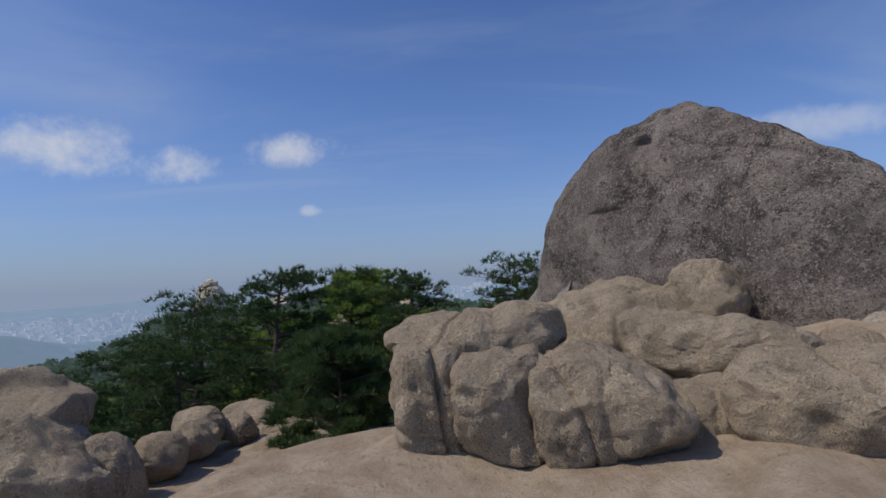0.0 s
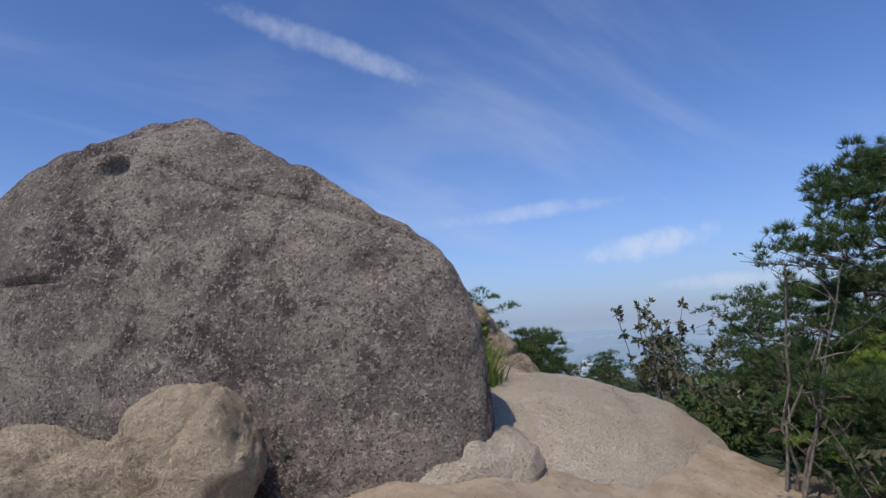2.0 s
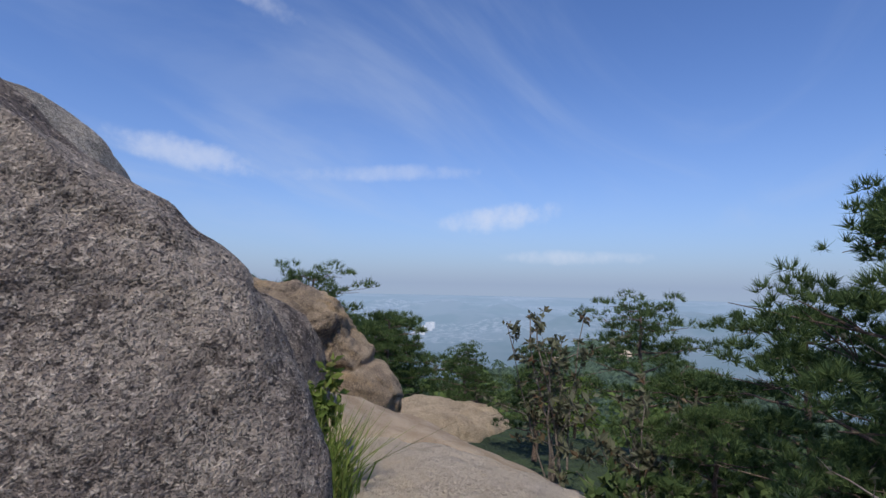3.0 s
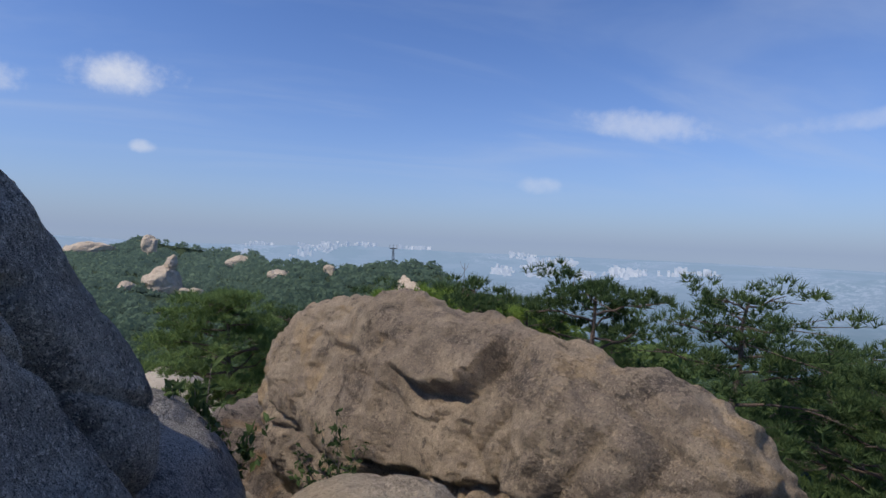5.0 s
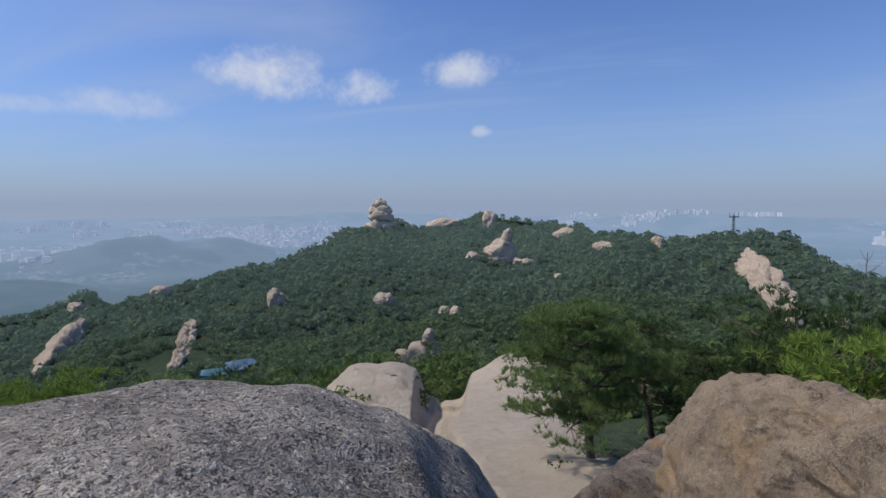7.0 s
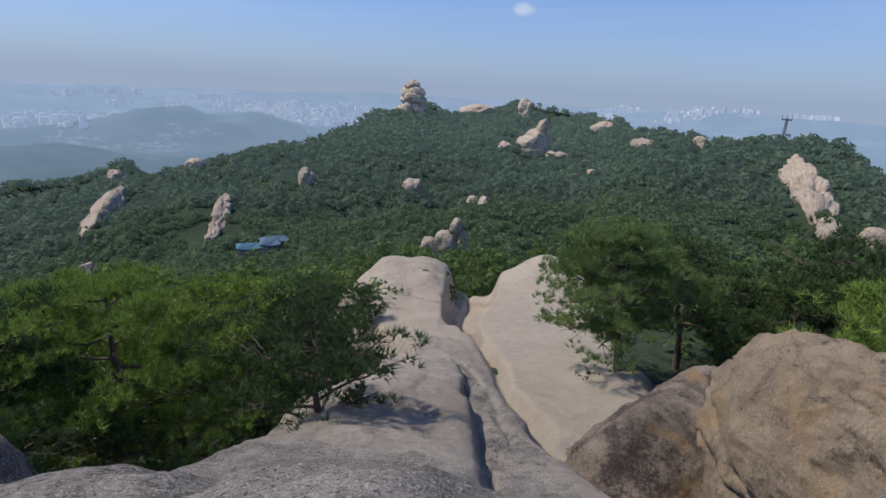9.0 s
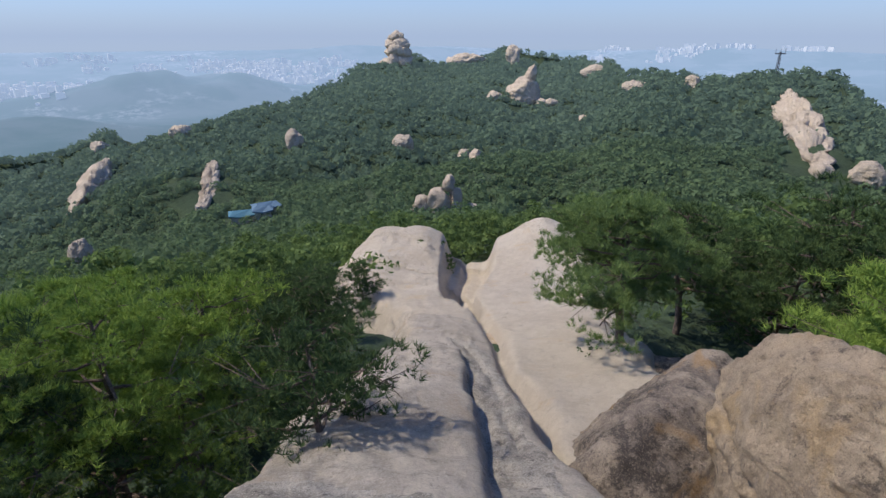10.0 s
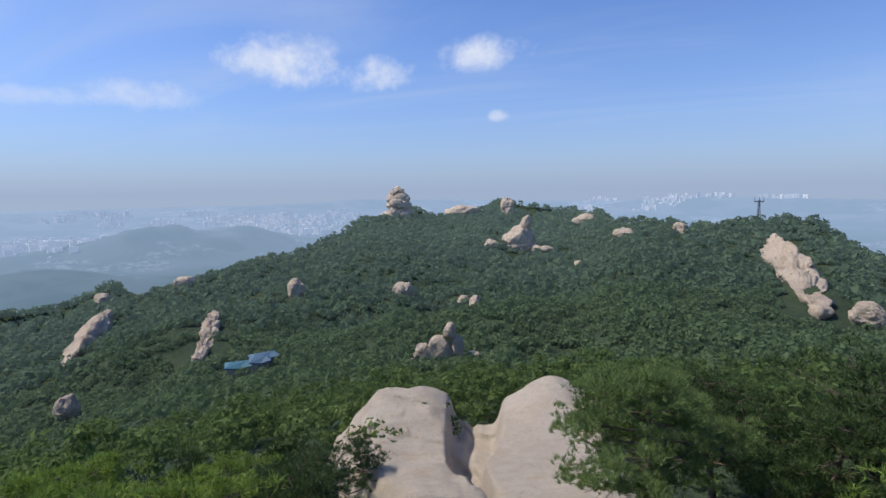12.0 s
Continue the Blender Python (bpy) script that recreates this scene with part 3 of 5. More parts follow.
rock("upright_rock", "upright rounded granite stone against the boulder", (3.3, 6.75, 0.95), (0.48, 0.42, 0.62), yaw=-50, seed=20, p=2.6, amp=0.05, facets=6, sub=6, fine=0.02, under=0.3, splits=2, flake=0.016, group=FRONT)
rock("ledge_rock", "flat-topped pale granite ledge beside the boulder", (4.85, 5.85, 0.70), (0.66, 0.48, 0.36), WORN, yaw=-35, seed=21, p=4, amp=0.05, facets=6, sub=6, fine=0.02, under=0.3, splits=2, flake=0.016, group=FRONT)
rock("box_rock", "small box-shaped granite stone on sand", (3.95, 5.22, 0.62), (0.26, 0.22, 0.20), yaw=-20, seed=22, p=4, amp=0.08, sub=4, facets=7, fine=0.024, group=FRONT)
rock("side_rock", "flat sandy granite rock with a dark crack along its side", (4.0, 3.75, 0.42), (0.95, 0.6, 0.42), yaw=-20, seed=23, p=3, amp=0.05, cracks=(((0.1, 0.2, 1), -0.05, 0.04, 0.08),), facets=6, sub=6, fine=0.02, under=0.3, splits=2, flake=0.016, group=FRONT)
# stones along the drop
EDGE = "stones along the drop"
for name, label, at, r, seed in (
        ("edge_stone", "large rounded sandy granite stone at the drop", (-3.15, 4.0, 0.12), (0.62, 0.5, 0.46), 31),
        ("edge_stone", "flat sandy granite stone lying on another stone", (-3.35, 4.45, 0.5), (0.42, 0.36, 0.2), 32),
        ("edge_stone", "large smooth granite stone behind others at the drop", (-4.3, 5.2, 0.2), (0.75, 0.5, 0.55), 33),
        ("edge_stone", "small upright granite stone at the drop", (-2.72, 4.35, 0.0), (0.24, 0.24, 0.34), 34),
        ("edge_stone", "small rounded granite stone on sand", (-2.85, 5.3, -0.12), (0.28, 0.22, 0.2), 35),
        ("edge_stone", "small rounded granite stone in a row", (-2.75, 5.9, -0.12), (0.3, 0.24, 0.18), 36),
        ("edge_stone", "small rounded granite stone in a row", (-2.95, 6.4, -0.12), (0.32, 0.26, 0.2), 37),
        ("edge_stone", "small dark granite stone in a row", (-2.55, 6.6, -0.2), (0.22, 0.2, 0.16), 38),
        ("edge_stone", "flat granite slab stone by a pine bush", (-2.75, 7.75, -0.32), (0.5, 0.34, 0.16), 39),
        ("edge_stone", "sandy granite hump by a pine bush", (-2.35, 7.3, -0.62), (0.6, 0.4, 0.32), 40)):
    rock(name, label, at, r, seed=seed, yaw=seed * 23, amp=0.08, p=2.7, sub=5, facets=6, splits=1, flake=0.03, group=EDGE)
rock("slab_rock", "smooth pale granite slab dome beside the boulder", (6.55, 6.34, 0.14), (1.82, 2.0, 1.2), WORN, seed=24, p=2.1, amp=0.018, sub=6, flake=0.008, splits=2, cracks=(((0.7, -0.6, 0.1), 0.1, 0.02, 0.03),))
# rocks on the far side of the boulder
rock("step_rock", "dark speckled granite rock underfoot", (6.56, 8.34, 1.40), (1.05, 1.0, 1.06), BOULDER, seed=25, p=2.6, amp=0.04, sub=6)
rock("pale_rock", "pale rounded granite rock beside a grass tuft", (7.55, 9.07, 1.32), (0.72, 1.03, 0.93), SANDY, seed=26, p=2.2, amp=0.03, sub=6)
rock("dome_rock", "grey speckled granite dome with a deep crack", (5.31, 9.26, 2.29), (1.29, 1.37, 1.6), GREY, seed=27, p=2.05, amp=0.012, sub=7, flake=0.006, cuts=(((0.75, 0.35, 0.6), 0.89), ((0.9, -0.1, 0.45), 0.91)), cracks=(((0.6, 0.585, 0.54), 0.92, 0.04, 0.16, 1.05), ((0.1, 0.5, 1), 0.55, 0.02, 0.06, 0.9)), carves=(((1.05, -0.62, 0.86), (0.5, 0.36, 0.05), 0.14),))
rock("shoulder_rock", "grey speckled granite shoulder beside the dome", (4.6, 9.3, 2.43), (1.2, 0.95, 1.2), GREY, seed=47, p=2.3, amp=0.02, sub=6, flake=0.006)
rock("grey_rock", "grey granite rock at the foot of the dome", (4.75, 10.6, 1.1), (2.1, 1.5, 1.27), GREY, seed=28, p=2.7, amp=0.05, sub=6)
rock("whale_rock", "long brown granite rock with a broken ledge and deep cracks", (8.71, 12.53, 0.95), (1.0, 4.15, 1.72), TURTLE, 21.7, seed=29, p=2.08, amp=0.03, freq=2.4, sub=7, fine=0.02, splits=9, flake=0.026, cuts=(((0, -1, 0.3), 0.91),),
     bumps=(((0.1, 0.78, 0.62), 0.03, 0.14), ((-0.1, 0.42, 0.9), 0.02, -0.13)), shelf=(0.26, 0.17, -3.7, -0.1),
     lip=(-1.25, 1.18, 0.30), carves=(((-0.8, 0.75, 1.15), (0.6, 0.45, 0.05), 0.10),),
     cracks=(((0, 1, 0.5), -1.1, 0.04, 0.11, 1.3), ((0, 1, 0.6), -1.7, 0.04, 0.11, 1.3), ((0, 1, 0.4), -2.4, 0.04, 0.10, 1.3), ((0, 1, -0.3), -1.5, 0.04, 0.14, 0.4), ((0, 1, -0.2), 1.6, 0.03, 0.06), ((0, 0.1, 1), 0.0, 0.035, 0.15), ((0, -0.15, 1), -0.35, 0.035, 0.15)))
rock("side_slab", "low pale granite slab beyond the long rock", (12.7, 9.9, -0.82), (2.6, 1.4, 0.9), SANDY, -15, seed=30, amp=0.05, sub=6)
# the spur ahead
SPUR_AT, SPUR_ALONG, SPUR_RIGHT = np.array((5.3, 9.6)), np.array((-0.29, 0.957)), np.array((0.957, 0.29))


def spur():
    """The bare spur that runs down and away from the lookout: a cracked slab, a trench with a worn flank beside it, two humps round a gully."""
    s, c = np.meshgrid(np.linspace(0.4, 31, 400), np.linspace(-8.5, 8.5, 230), indexing="ij")
    s, c = s.ravel(), c.ravel()
    xy = SPUR_AT + s[:, None] * SPUR_ALONG + c[:, None] * SPUR_RIGHT
    q = np.stack((xy[:, 0], xy[:, 1], s * 0), -1)
    wob, fin = vnoise(q * 0.8, 401), vnoise(q * 3.1, 402)
    z = np.interp(s, (0, 2.5, 6.2, 11, 16, 20, 23, 26, 28, 31), (2.2, 1.6, 0.0, -1.8, -3.4, -4.4, -4.6, -4.7, -5.6, -8.0))
    trench = np.interp(s, (0, 3.8, 5.8, 9.6, 13.4, 16.9, 18.5, 21, 25, 31), (2.8, 2.15, 1.55, 1.05, 0.78, 0.30, -0.35, -0.35, -0.1, 0)) + 0.10 * wob
    flank = 1 / (1 + np.exp(-(c - trench) / 0.13))
    # the worn flank lies lower than the slab near the lookout
    z = z + flank * np.interp(s, (3, 6, 8, 11, 16, 20), (-1.1, -0.8, -0.55, -0.32, -0.12, 0.0)) + 0.22 * flank * np.clip((c - trench) / 3, 0, 1) ** 2
    z = z - np.interp(s, (2, 5, 12, 17, 19), (0.35, 0.40, 0.42, 0.45, 0.2)) * np.exp(-((c - trench - 0.12) / (0.20 + 0.05 * wob)) ** 2)
    # steps and cracks of the slab
    step = np.interp(s, (0, 3, 5.6, 8, 10.8, 12.2), (0.35, 0.36, 0.30, 0.16, 0.02, -0.5)) + 0.06 * wob + 0.02 * fin
    on_slab = (1 - flank) * np.clip((13.0 - s) / 1.2, 0, 1)
    z = z - on_slab * 0.24 / (1 + np.exp(-(c - step) / 0.04)) - on_slab * 0.16 * np.exp(-np.abs((c - step - 0.06) / 0.07) ** 1.5)
    for off, lean, deep, wide in ((0.55, -0.03, 0.12, 0.06), (-0.9, 0.05, 0.05, 0.025), (-1.6, 0.10, 0.06, 0.03), (0.25, 0.01, 0.08, 0.05)):
        line = step + off + lean * (s - 6) + 0.09 * fin
        z = z - on_slab * deep * np.exp(-np.abs((c - line) / wide) ** 1.4) * np.clip(1.2 + 1.5 * vnoise(q * 0.6, 403 + int(off * 10)), 0, 1)
    for at, deep in ((4.6, 0.06), (7.4, 0.10), (9.4, 0.07), (12.4, 0.40)):
        z = z - (1 - flank) * deep / (1 + np.exp(-(s - at - 0.28 * c - 0.22 * wob) / 0.05)) * np.clip((at + 2.2 - s) / 2.0, 0, 1)
    z = z + (1 - flank) * 0.16 * np.clip(1 - ((c + 1.0) / 1.6) ** 2, 0, 1)
    # the gully, its pit and ledges, and a hump on each side of it
    gap = np.exp(-np.abs((c - np.interp(s, (17, 19, 22, 26), (0.2, -0.3, 0.0, 0.2))) / np.interp(s, (16, 18.5, 22, 27), (0.3, 0.55, 1.05, 1.25))) ** 8) * np.clip((s - 16.2) / 1.5, 0, 1)
    ledge = np.floor((s + 0.6 * c + 0.5 * wob - 17) / 2.1)
    z = z - gap * (1.15 + 0.22 * (ledge % 2)) - 0.9 * np.exp(-((s - 18.6) / 0.8) ** 2 - ((c + 0.3) / 0.45) ** 2)
    z = z + 0.85 * np.exp(-((s - 25.2) / 3.2) ** 2 - ((c + 3.3) / 1.9) ** 4) * (1 - gap) + 0.25 * np.exp(-((s - 21) / 2.0) ** 2 - ((c + 4.0) / 1.4) ** 2)
    z = z + 1.15 * np.exp(-((s - 26.0) / 3.0) ** 2 - ((c - 3.9) / 1.7) ** 2) * (1 - gap)
    for at, deep in ((18.9, 0.14), (20.6, 0.20), (23.4, 0.16)):
        z = z - deep * np.exp(-np.abs((s - at + 0.3 * c - 0.3 * wob) / 0.09) ** 1.4) * (c < 0)
    # it falls off steeply along both edges and at its end
    left = np.interp(s, (0, 3, 6.3, 8.8, 11.2, 12.6, 15, 17.5, 20, 22, 25, 28), (-2.9, -2.15, -2.2, -2.05, -1.75, -1.3, -1.6, -3.3, -5.1, -5.7, -5.2, -4.4)) + 0.25 * wob + 0.08 * fin
    right = np.interp(s, (0, 1.5, 4, 6, 9, 14, 20, 27), (1.2, 1.4, 2.7, 3.4, 4.2, 4.9, 5.7, 5.6)) + 0.3 * wob + 0.08 * fin
    for out in (left - c, c - right, s - 28.6 + 0.5 * wob):
        d = np.maximum(out + 0.35, 0)
        z = z - np.minimum(0.55 * d * d + 0.75 * np.maximum(out, 0), 3.2)
    z = z + 0.05 * fbm(q * 0.7, 4, 410) + 0.035 * fbm(q * 2.4, 3, 411) * (1 - 0.6 * flank) + 0.035 * np.floor(2.2 * fbm(q * 0.7, 3, 412)) * (1 - 0.8 * flank)
    n = 230
    i, j = np.meshgrid(np.arange(399), np.arange(n - 1), indexing="ij")
    quads = np.stack((i * n + j, i * n + j + 1, (i + 1) * n + j + 1, (i + 1) * n + j), -1).reshape(-1, 4)[:, ::-1]
    me = mesh_from("spur_slab", np.stack((xy[:, 0], xy[:, 1], z), -1), quads)
    for mat in (SLAB, WORN, GREY):
        me.materials.append(mat)
    worn = (flank + 0.25 * fin > 0.5) | (s + wob > 15)
    dark = (c > step + 0.1 * fin) & (c < np.minimum(step + 0.75, trench + 0.05) + 0.15 * wob + 0.1 * fin) & (s + 0.6 * wob < 13) | (s + 0.5 * wob < 3.4)
    me.polygons.foreach_set("material_index", np.where(dark, 2, worn)[quads[:, 0]].astype(np.int32))
    tagged(new("spur_slab", me), "bare pale granite spur with long cracks and a sandy trench", "rock")


spur()
rock("streaked_rock", "dark streaked granite rock with orange stains", (6.75, 16.7, -1.2), (1.75, 2.2, 1.75), DARK, -14, seed=44, p=2.5, amp=0.05, sub=6, fine=0.02, facets=4, splits=5, flake=0.02, cuts=(((0, 0, 1), 0.88), ((-0.8, 0.1, 0.5), 0.75)))
rock("pine_foot_rock", "dark granite rock at the foot of a pine", (7.9, 21.8, -2.9), (1.6, 1.3, 0.7), DARK, 20, seed=46, p=2.6, amp=0.06, facets=5)

# ---- plants ----


def part(name, me, mat, parent, label=""):
    me.materials.append(mat)
    ob = new(name, me)
    ob.parent = parent
    return tagged(ob, label) if label else ob


def tube(points, radii, sides=7):
    """A tapered tube along points, as arrays."""
    points = np.array(points, float)
    n = len(points)
    ways = np.gradient(points, axis=0)
    ways /= np.linalg.norm(ways, axis=1, keepdims=True) + 1e-9
    verts, a = [], np.arange(sides) / sides * TAU
    for p, w, r in zip(points, ways, radii):
        side = np.cross(w, (0.31, 0.17, 0.94) if abs(w[2]) < 0.9 else (1, 0, 0))
        side /= np.linalg.norm(side)
        up = np.cross(side, w)
        verts.append(p + r * (np.outer(np.cos(a), side) + np.outer(np.sin(a), up)))
    i, j = np.meshgrid(np.arange(n - 1), np.arange(sides), indexing="ij")
    faces = np.stack((i * sides + j, i * sides + (j + 1) % sides, (i + 1) * sides + (j + 1) % sides, (i + 1) * sides + j), -1).reshape(-1, 4)
    return np.concatenate(verts), faces


def joined(pieces):
    verts, faces, k = [], [], 0
    for v, f in pieces:
        verts.append(v)
        faces.append(f + k)
        k += len(v)
    return np.concatenate(verts), np.concatenate(faces)


def tufts(at, way, rng, needles=14, length=0.14, width=0.013, open_angle=0.9):
    """Sprays of needles: one fan of thin triangles at each place."""
    n = len(at)
    d = way[:, None, :] + rng.normal(size=(n, needles, 3)) * open_angle * 0.6
    d /= np.linalg.norm(d, axis=2, keepdims=True)
    side = np.cross(d, rng.normal(size=(n, needles, 3)))
    side /= np.linalg.norm(side, axis=2, keepdims=True) + 1e-9
    l = length * rng.uniform(0.7, 1.25, (n, needles, 1))
    base = at[:, None, :] + d * l * 0.06
    v = np.stack((base - side * width, base + side * width, base + d * l), 2)
    v = v.reshape(-1, 3)
    return v, np.arange(len(v)).reshape(-1, 3)


def pine_tree(name, label, seed, tall=4.5, spread=2.4, mat=NEEDLES, start=0.3, lean=0.25, pads=26, dense=54, needle=0.165, flat=0.36, fan=7, thin=0.06):
    """A mountain pine: a crooked trunk, limbs in loose tiers, flat pads of needle sprays at their ends."""
    rng = np.random.default_rng(seed)
    root = tagged(new(name), label, "tree")
    t = np.linspace(0, 1, 9)
    sway = np.cumsum(rng.normal(0, 0.10, (9, 2)), 0) * tall * 0.12
    way = rng.uniform(0, TAU)
    spine = np.stack((sway[:, 0] + lean * np.cos(way) * t * tall * 0.3, sway[:, 1] + lean * np.sin(way) * t * tall * 0.3, t * tall * 0.93), -1)
    spine[0] = (0, 0, -0.3)
    thick = 0.026 * tall
    wood = [tube(spine, thick * (1 - 0.85 * t) + 0.006, 8)]
    places, ways = [], []
    for i in range(pads):
        h = start + (1 - start) * (i + rng.uniform(0, 0.8)) / pads
        foot = np.array([np.interp(h, t, spine[:, c]) for c in range(3)])
        a = i * 2.4 + rng.uniform(-0.5, 0.5)
        reach = spread * (1.05 - h) ** 0.55 * rng.uniform(0.55, 1.0) * (0.75 if h < start + 0.1 else 1.0)
        rise = reach * rng.uniform(-0.02, 0.35)
        tip = foot + np.array((np.cos(a) * reach, np.sin(a) * reach, rise))
        s = np.linspace(0, 1, 6)[:, None]
        limb = foot + (tip - foot) * s + np.array((0, 0, 1)) * (np.sin(s * 3.1) * reach * rng.uniform(-0.12, 0.10)) + rng.normal(0, 0.03, (6, 3)) * s
        wood.append(tube(limb, thick * 0.42 * (1 - h * 0.6) * (1 - 0.8 * s[:, 0]) + 0.004, 5))
        for j in range(3):
            mid = limb[5 - j] if j < 2 else limb[3]
            size = spread * rng.uniform(0.17, 0.29) * (1.0, 0.9, 0.65)[j]
            mid = mid + rng.normal(0, size * 0.35, 3) * (1, 1, 0.3)
            k = int(dense * (0.8, 0.6, 0.4)[j])
            u = rng.normal(size=(max(k // 7, 4), 3))
            u /= np.linalg.norm(u, axis=1, keepdims=True)
            u[:, 2] = np.abs(u[:, 2]) * np.where(rng.random(len(u)) < 0.85, 1, -0.5)
            brush = (mid + u * (size, size, size * flat) * rng.uniform(0.55, 1.0, (len(u), 1)))[rng.integers(0, len(u), k)]
            u = rng.normal(size=(k, 3))
            u /= np.linalg.norm(u, axis=1, keepdims=True)
            u[:, 2] = np.abs(u[:, 2])
            places.append(brush + u * size * (0.22, 0.22, 0.16))
            w = u * (1, 1, 0.7) + (0, 0, 0.9)
            ways.append(w / np.linalg.norm(w, axis=1, keepdims=True))
            if j == 0:
                for _ in range(3):
                    e = mid + rng.normal(0, size * 0.5, 3) * (1, 1, 0.4)
                    wood.append(tube(np.linspace(limb[4], e, 3), (0.012, 0.008, 0.004), 4))
    part("trunk", mesh_from("trunk", *joined(wood)), PINE_BARK, root, "crooked brown trunk and limbs")
    part("crown", mesh_from("crown", *tufts(np.concatenate(places), np.concatenate(ways), rng, fan, needle, needle * thin), False), mat, root, "dense green needle sprays")
    return root


def shrub(name, label, seed, tall=1.2, spread=0.7, stems=7, leaves=380, leaf=0.045, mat=LEAVES, wood=TWIG_BARK, forks=3):
    """A leafy shrub: forking stems and small folded leaves on their upper parts."""
    rng = np.random.default_rng(seed)
    root = tagged(new(name), label, "shrub")
    ends = []
    for i in range(stems):
        a, lift = rng.uniform(0, TAU), rng.uniform(0.55, 1.0)
        tip = np.array((np.cos(a) * spread * rng.uniform(0.15, 1), np.sin(a) * spread * rng.uniform(0.15, 1), tall * lift))
        t = np.linspace(0, 1, 8)[:, None]
        stem = tip * np.concatenate((t ** 1.7, t ** 1.7, t), 1) + np.cumsum(rng.normal(0, 0.014, (8, 3)), 0) * tall
        stem[0] = (rng.normal(0, 0.03), rng.normal(0, 0.03), -0.15)
        thick = 0.0065 * tall * rng.uniform(0.6, 1.1)
        pieces = [tube(stem, thick * (1 - 0.75 * t[:, 0]) + 0.0015, 6)]
        ends += list(stem[4:])
        for _ in range(forks):
            b = stem[rng.integers(3, 7)]
            e = b + rng.normal(0, 0.11, 3) * tall * (1, 1, 0.5) + (0, 0, 0.10 * tall)
            line = np.linspace(b, e, 5) + np.cumsum(rng.normal(0, 0.008, (5, 3)), 0) * tall
            pieces.append(tube(line, np.linspace(thick * 0.5, 0.0012, 5), 4))
            ends += list(line[2:])
        part("stem", mesh_from("stem", *joined(pieces)), wood, root)
    ends = np.array(ends)
    at = ends[rng.integers(0, len(ends), leaves)] + rng.normal(0, 0.014, (leaves, 3))
    d = rng.normal(size=(leaves, 3)) + (0, 0, 0.2)
    d /= np.linalg.norm(d, axis=1, keepdims=True)
    side = np.cross(d, rng.normal(size=(leaves, 3)))
    side /= np.linalg.norm(side, axis=1, keepdims=True)
    l = leaf * rng.uniform(0.6, 1.3, (leaves, 1))
    fold = np.cross(d, side) * l * 0.25
    v = np.stack((at, at + d * l + side * l * 0.55 + fold, at + d * l * 2.1, at + d * l - side * l * 0.55 + fold), 1).reshape(-1, 3)
    part("foliage", mesh_from("foliage", v, np.arange(len(v)).reshape(-1, 4), False), mat, root, "small scattered leaves")
    return root


def grass_tuft(name, label, seed, wide=0.3, tall=0.35, blades=420):
    rng = np.random.default_rng(seed)
    a, r = rng.uniform(0, TAU, blades), wide * np.sqrt(rng.random(blades))
    base = np.stack((np.cos(a) * r, np.sin(a) * r, np.full(blades, -0.05)), -1)
    bend = rng.normal(0, 0.35, (blades, 3)) * (1, 1, 0)
    h = tall * rng.uniform(0.5, 1.1, (blades, 1))
    side = np.stack((-np.sin(a * 3), np.cos(a * 3), a * 0), -1) * 0.008
    mid, tip = base + (0, 0, 1) * h * 0.6 + bend * h * 0.25, base + (0, 0, 1) * h + bend * h
    v = np.stack((base - side, base + side, mid + side * 0.7, mid - side * 0.7, tip), 1).reshape(-1, 3)
    k = np.arange(blades)[:, None] * 5
    f = np.concatenate((k + (0, 1, 2), k + (0, 2, 3), k + (3, 2, 4)))
    me = mesh_from(name, v, f, False)
    me.materials.append(GRASS)
    return tagged(new(name, me), label, "grass")


def stand(ob, x, y, z=None, scale=1.0, yaw=0.0):
    z = at_ground(x, y) - 0.05 if z is None else z
    return pose(x, y, z, 0, 0, yaw) @ Matrix.Diagonal((scale, scale, scale, 1))


# pines: kinds, then where each stands with the height of its top
FINE = dict(dense=66, fan=12, needle=0.125, thin=0.06)
KINDS = [
    pine_tree("pine_tree", "mountain pine with dense dark green needles", 101, 4.5, 2.3, pads=28),
    pine_tree("pine_tree", "mountain pine with broad loose tiers of needles", 102, 4.5, 2.7, start=0.35, pads=24),
    pine_tree("pine_tree", "bushy mountain pine branching from the ground", 103, 3.6, 2.2, start=0.08, pads=30, lean=0.1),
    pine_tree("pine_tree", "mountain pine with needles coloured sunlit bright green", 104, 4.2, 2.4, NEEDLES_LIT, start=0.2, pads=28),
    pine_tree("pine_tree", "dark green mountain pine close to the path", 105, 4.5, 2.3, pads=26, **FINE),
    pine_tree("pine_tree", "bushy dark pine branching from the ground", 106, 3.6, 2.2, start=0.08, pads=28, lean=0.1, **FINE),
    pine_tree("pine_tree", "pine with needle brushes coloured sunlit bright green", 107, 4.2, 2.4, NEEDLES_LIT, start=0.2, pads=26, **FINE),
]
TALL = (4.5, 4.5, 3.6, 4.2, 4.5, 3.6, 4.2)
